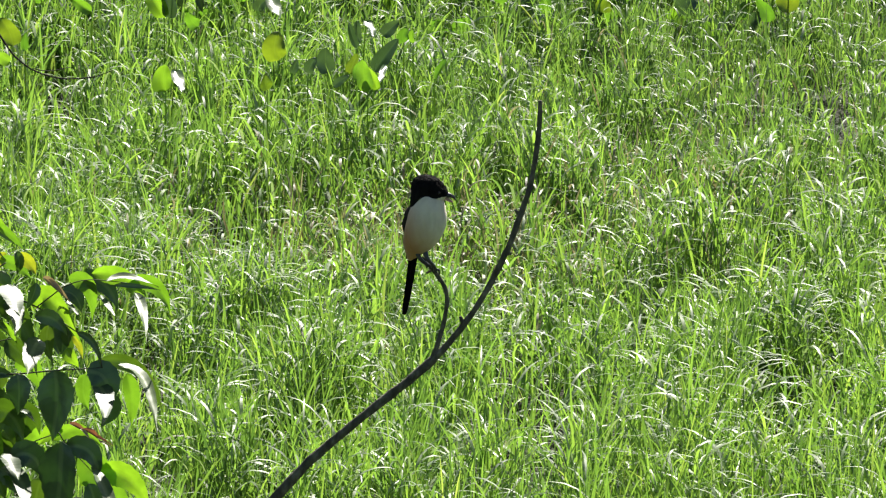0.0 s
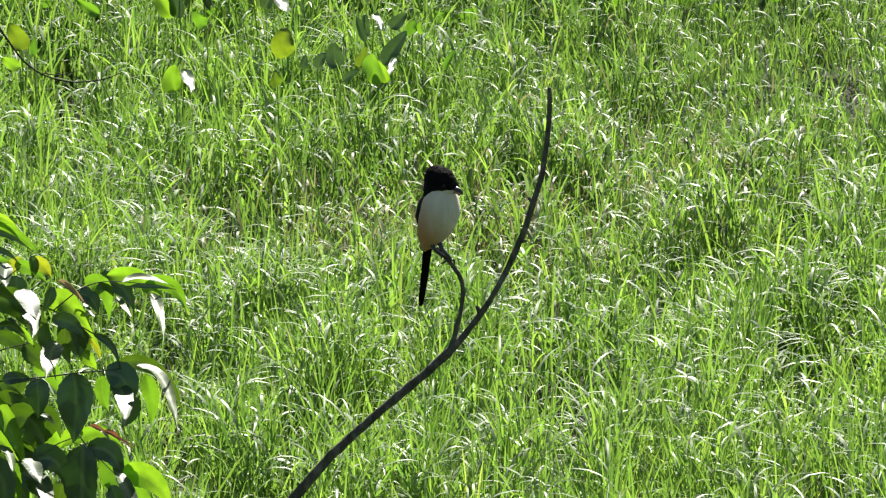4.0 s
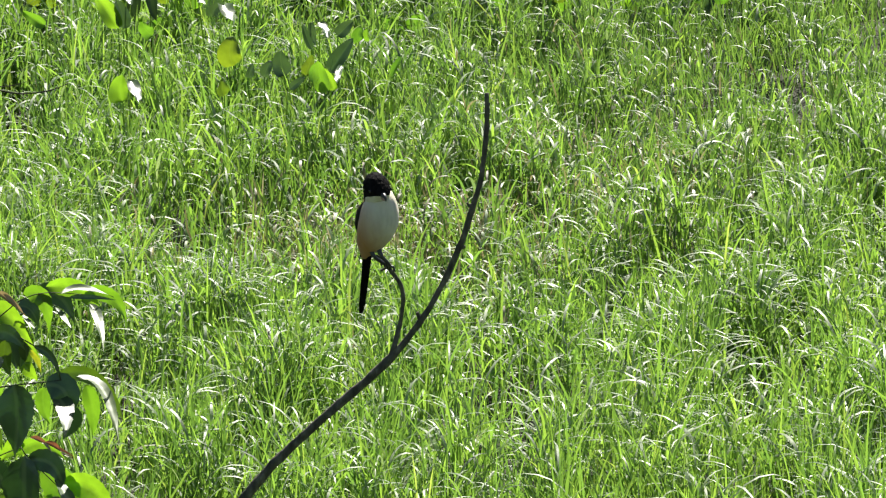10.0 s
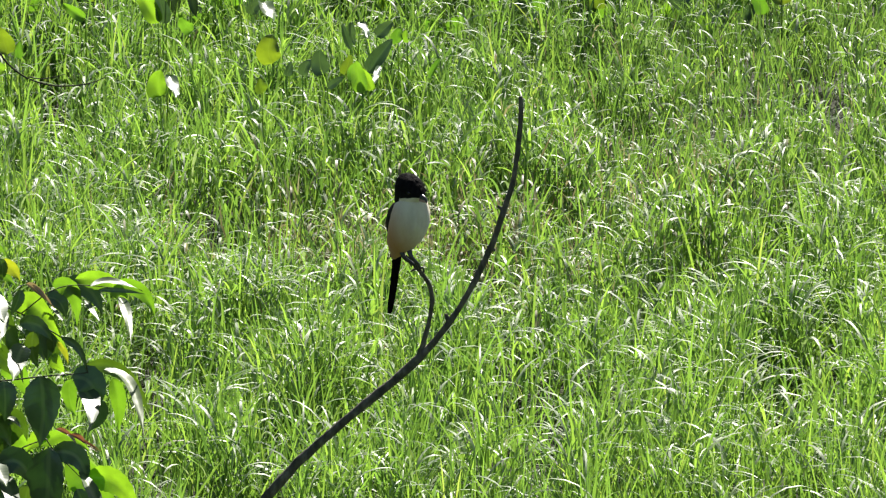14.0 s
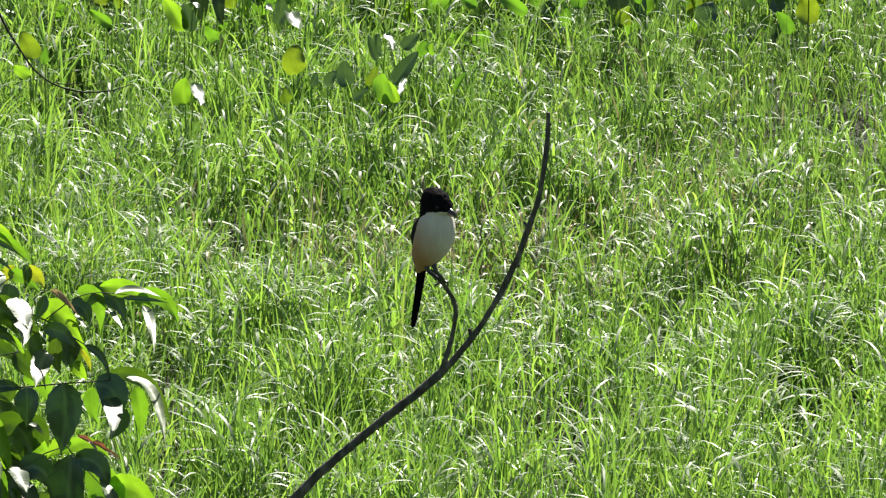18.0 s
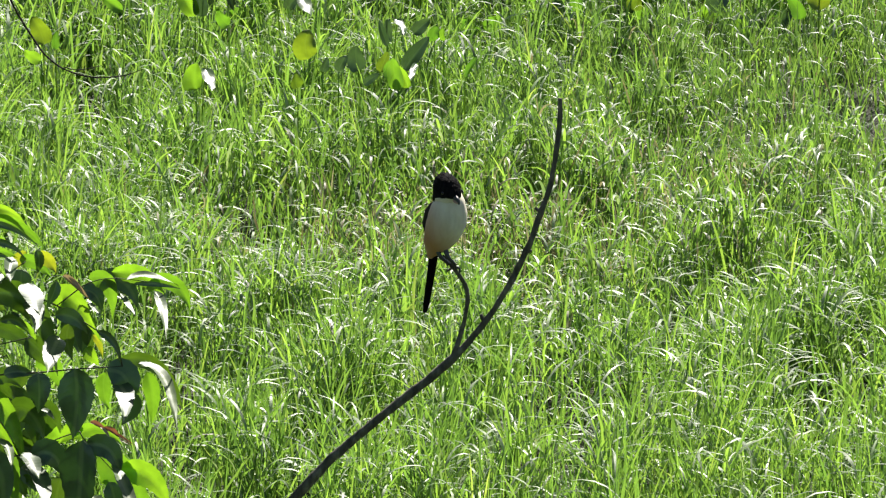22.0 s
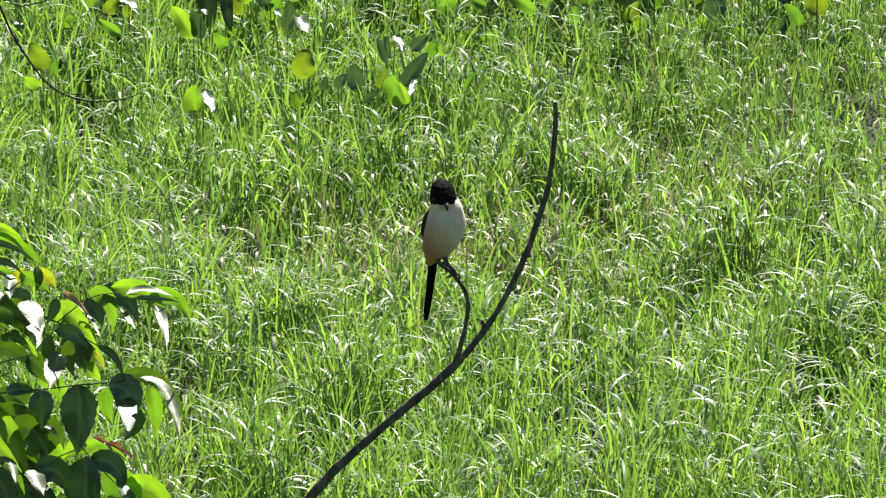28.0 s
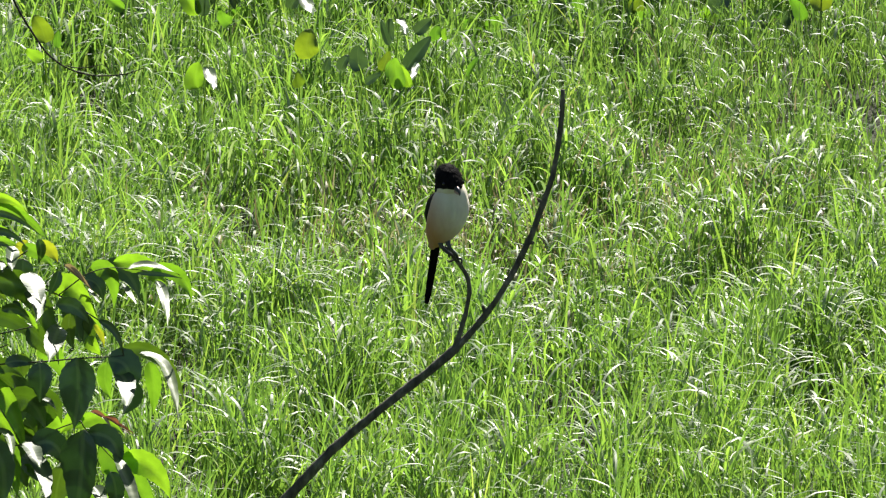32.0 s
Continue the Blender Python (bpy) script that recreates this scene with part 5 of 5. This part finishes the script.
# ---- a dead drooping branch over the grass ----
def build_dead_twigs():
    root = -2.63
    dead = new("dead_twigs")
    dead.location = (root, 27.7, 0)

    def run(name, *pts):
        part(name, tube([(x - root, y, z, r) for x, z, y, r in pts], 6, 7, 0.08, 4), DRYWOOD, dead)
    run("stem", (root, -0.05, 0, 0.016), (root - 0.05, 1.0, 0, 0.013), (-2.184, 1.597, 0, 0.0064), (-2.141, 1.370, 0, 0.0059), (-2.081, 1.193, 0, 0.0054), (-2.037, 1.097, 0, 0.0050), (-1.988, 1.016, 0, 0.0046), (-1.937, 0.939, 0, 0.0043), (-1.907, 0.904, 0, 0.0042), (-1.850, 0.859, 0, 0.0039), (-1.787, 0.831, 0, 0.0037), (-1.724, 0.816, 0, 0.0034), (-1.662, 0.812, 0, 0.0032), (-1.561, 0.823, 0, 0.0027), (-1.481, 0.852, 0, 0.0017))
    run("twig", (-1.827, 0.856, 0, 0.0027), (-1.787, 0.847, 0, 0.0025), (-1.737, 0.849, 0, 0.0022), (-1.664, 0.866, 0, 0.0015))
    run("twig", (-1.787, 0.874, 0, 0.0022), (-1.767, 0.921, 0, 0.0018), (-1.729, 0.985, 0, 0.0012))
    run("twig", (-2.140, 1.337, 0.05, 0.0037), (-2.040, 1.246, 0.05, 0.0032), (-1.965, 1.247, 0.05, 0.0030), (-1.902, 1.263, 0.05, 0.0027), (-1.826, 1.304, 0.05, 0.0025), (-1.743, 1.360, 0.05, 0.0020))
    run("twig", (-2.148, 1.380, 0.1, 0.0032), (-1.992, 1.533, 0.1, 0.0030), (-1.816, 1.485, 0.1, 0.0030), (-1.729, 1.419, 0.1, 0.0027), (-1.666, 1.363, 0.1, 0.0025), (-1.561, 1.314, 0.1, 0.0015))
    run("twig", (-1.669, 1.366, 0.1, 0.0020), (-1.658, 1.282, 0.1, 0.0017), (-1.661, 1.190, 0.1, 0.0011))
    run("twig", (-2.115, 1.266, 0.05, 0.0030), (-2.039, 1.307, 0.05, 0.0027), (-1.984, 1.354, 0.05, 0.0017))
    tagged(dead, "thin dead drooping branch with bare twigs over the grass", "branch")


build_ground()
perch = build_perch()
bird, head, lower_beak = build_bird()
shrub = build_shrub()
build_dead_twigs()
build_marsh()
build_meadow()


# ---- what moves ----
# seconds, the head's turn to the side and its nod, in degrees
GAZE = [(0, 84, -4), (0.25, 74, -4), (0.5, 29, -8), (1, 29, -8), (1.5, 31, -8), (2, 31, -8), (2.5, 52, -9), (3, 56, -9), (3.5, 56, -9), (5.5, 47, -5), (5.75, 31, -5), (6, 10, -4), (6.2, 20, -3), (6.4, 68, 2), (7, 74, 4), (7.3, 60, -2),
        (7.5, 31, -8), (8, 31, -6), (8.5, 24, -2), (9, 19, -4), (9.5, 22, -2), (10, 20, -2), (10.5, 23, -2), (11, 40, -9), (12, 40, -8), (13, 40, -6), (14, 40, -6), (15, 42, -6), (15.5, 49, -6), (17.5, 49, -8), (18, 48, -7), (18.5, 45, -5),
        (19, 34, -4), (19.5, 26, -5), (20, 30, -8), (22, 29, -8), (25.5, 30, -8), (27.5, 16, -4), (28, 10, -6), (28.6, 8, -6), (29, 18, -4), (29.3, 22, -5), (29.6, 27, -7), (30, 31, -5), (30.6, 29, -7), (31.3, 30, -7), (32, 26, -7)]


def motions():
    walk(head, [(t, pose(*NECK, -nod, 0, turn)) for t, turn, nod in GAZE])
    at = lower_beak.location.copy()
    walk(lower_beak, [(t, pose(*at, a, 0, 0)) for t, a in ((0, 24), (0.25, 20), (0.45, 3), (6.3, 3), (6.6, 10), (7.2, 10), (7.5, 3), (32.0, 3))])


motions()
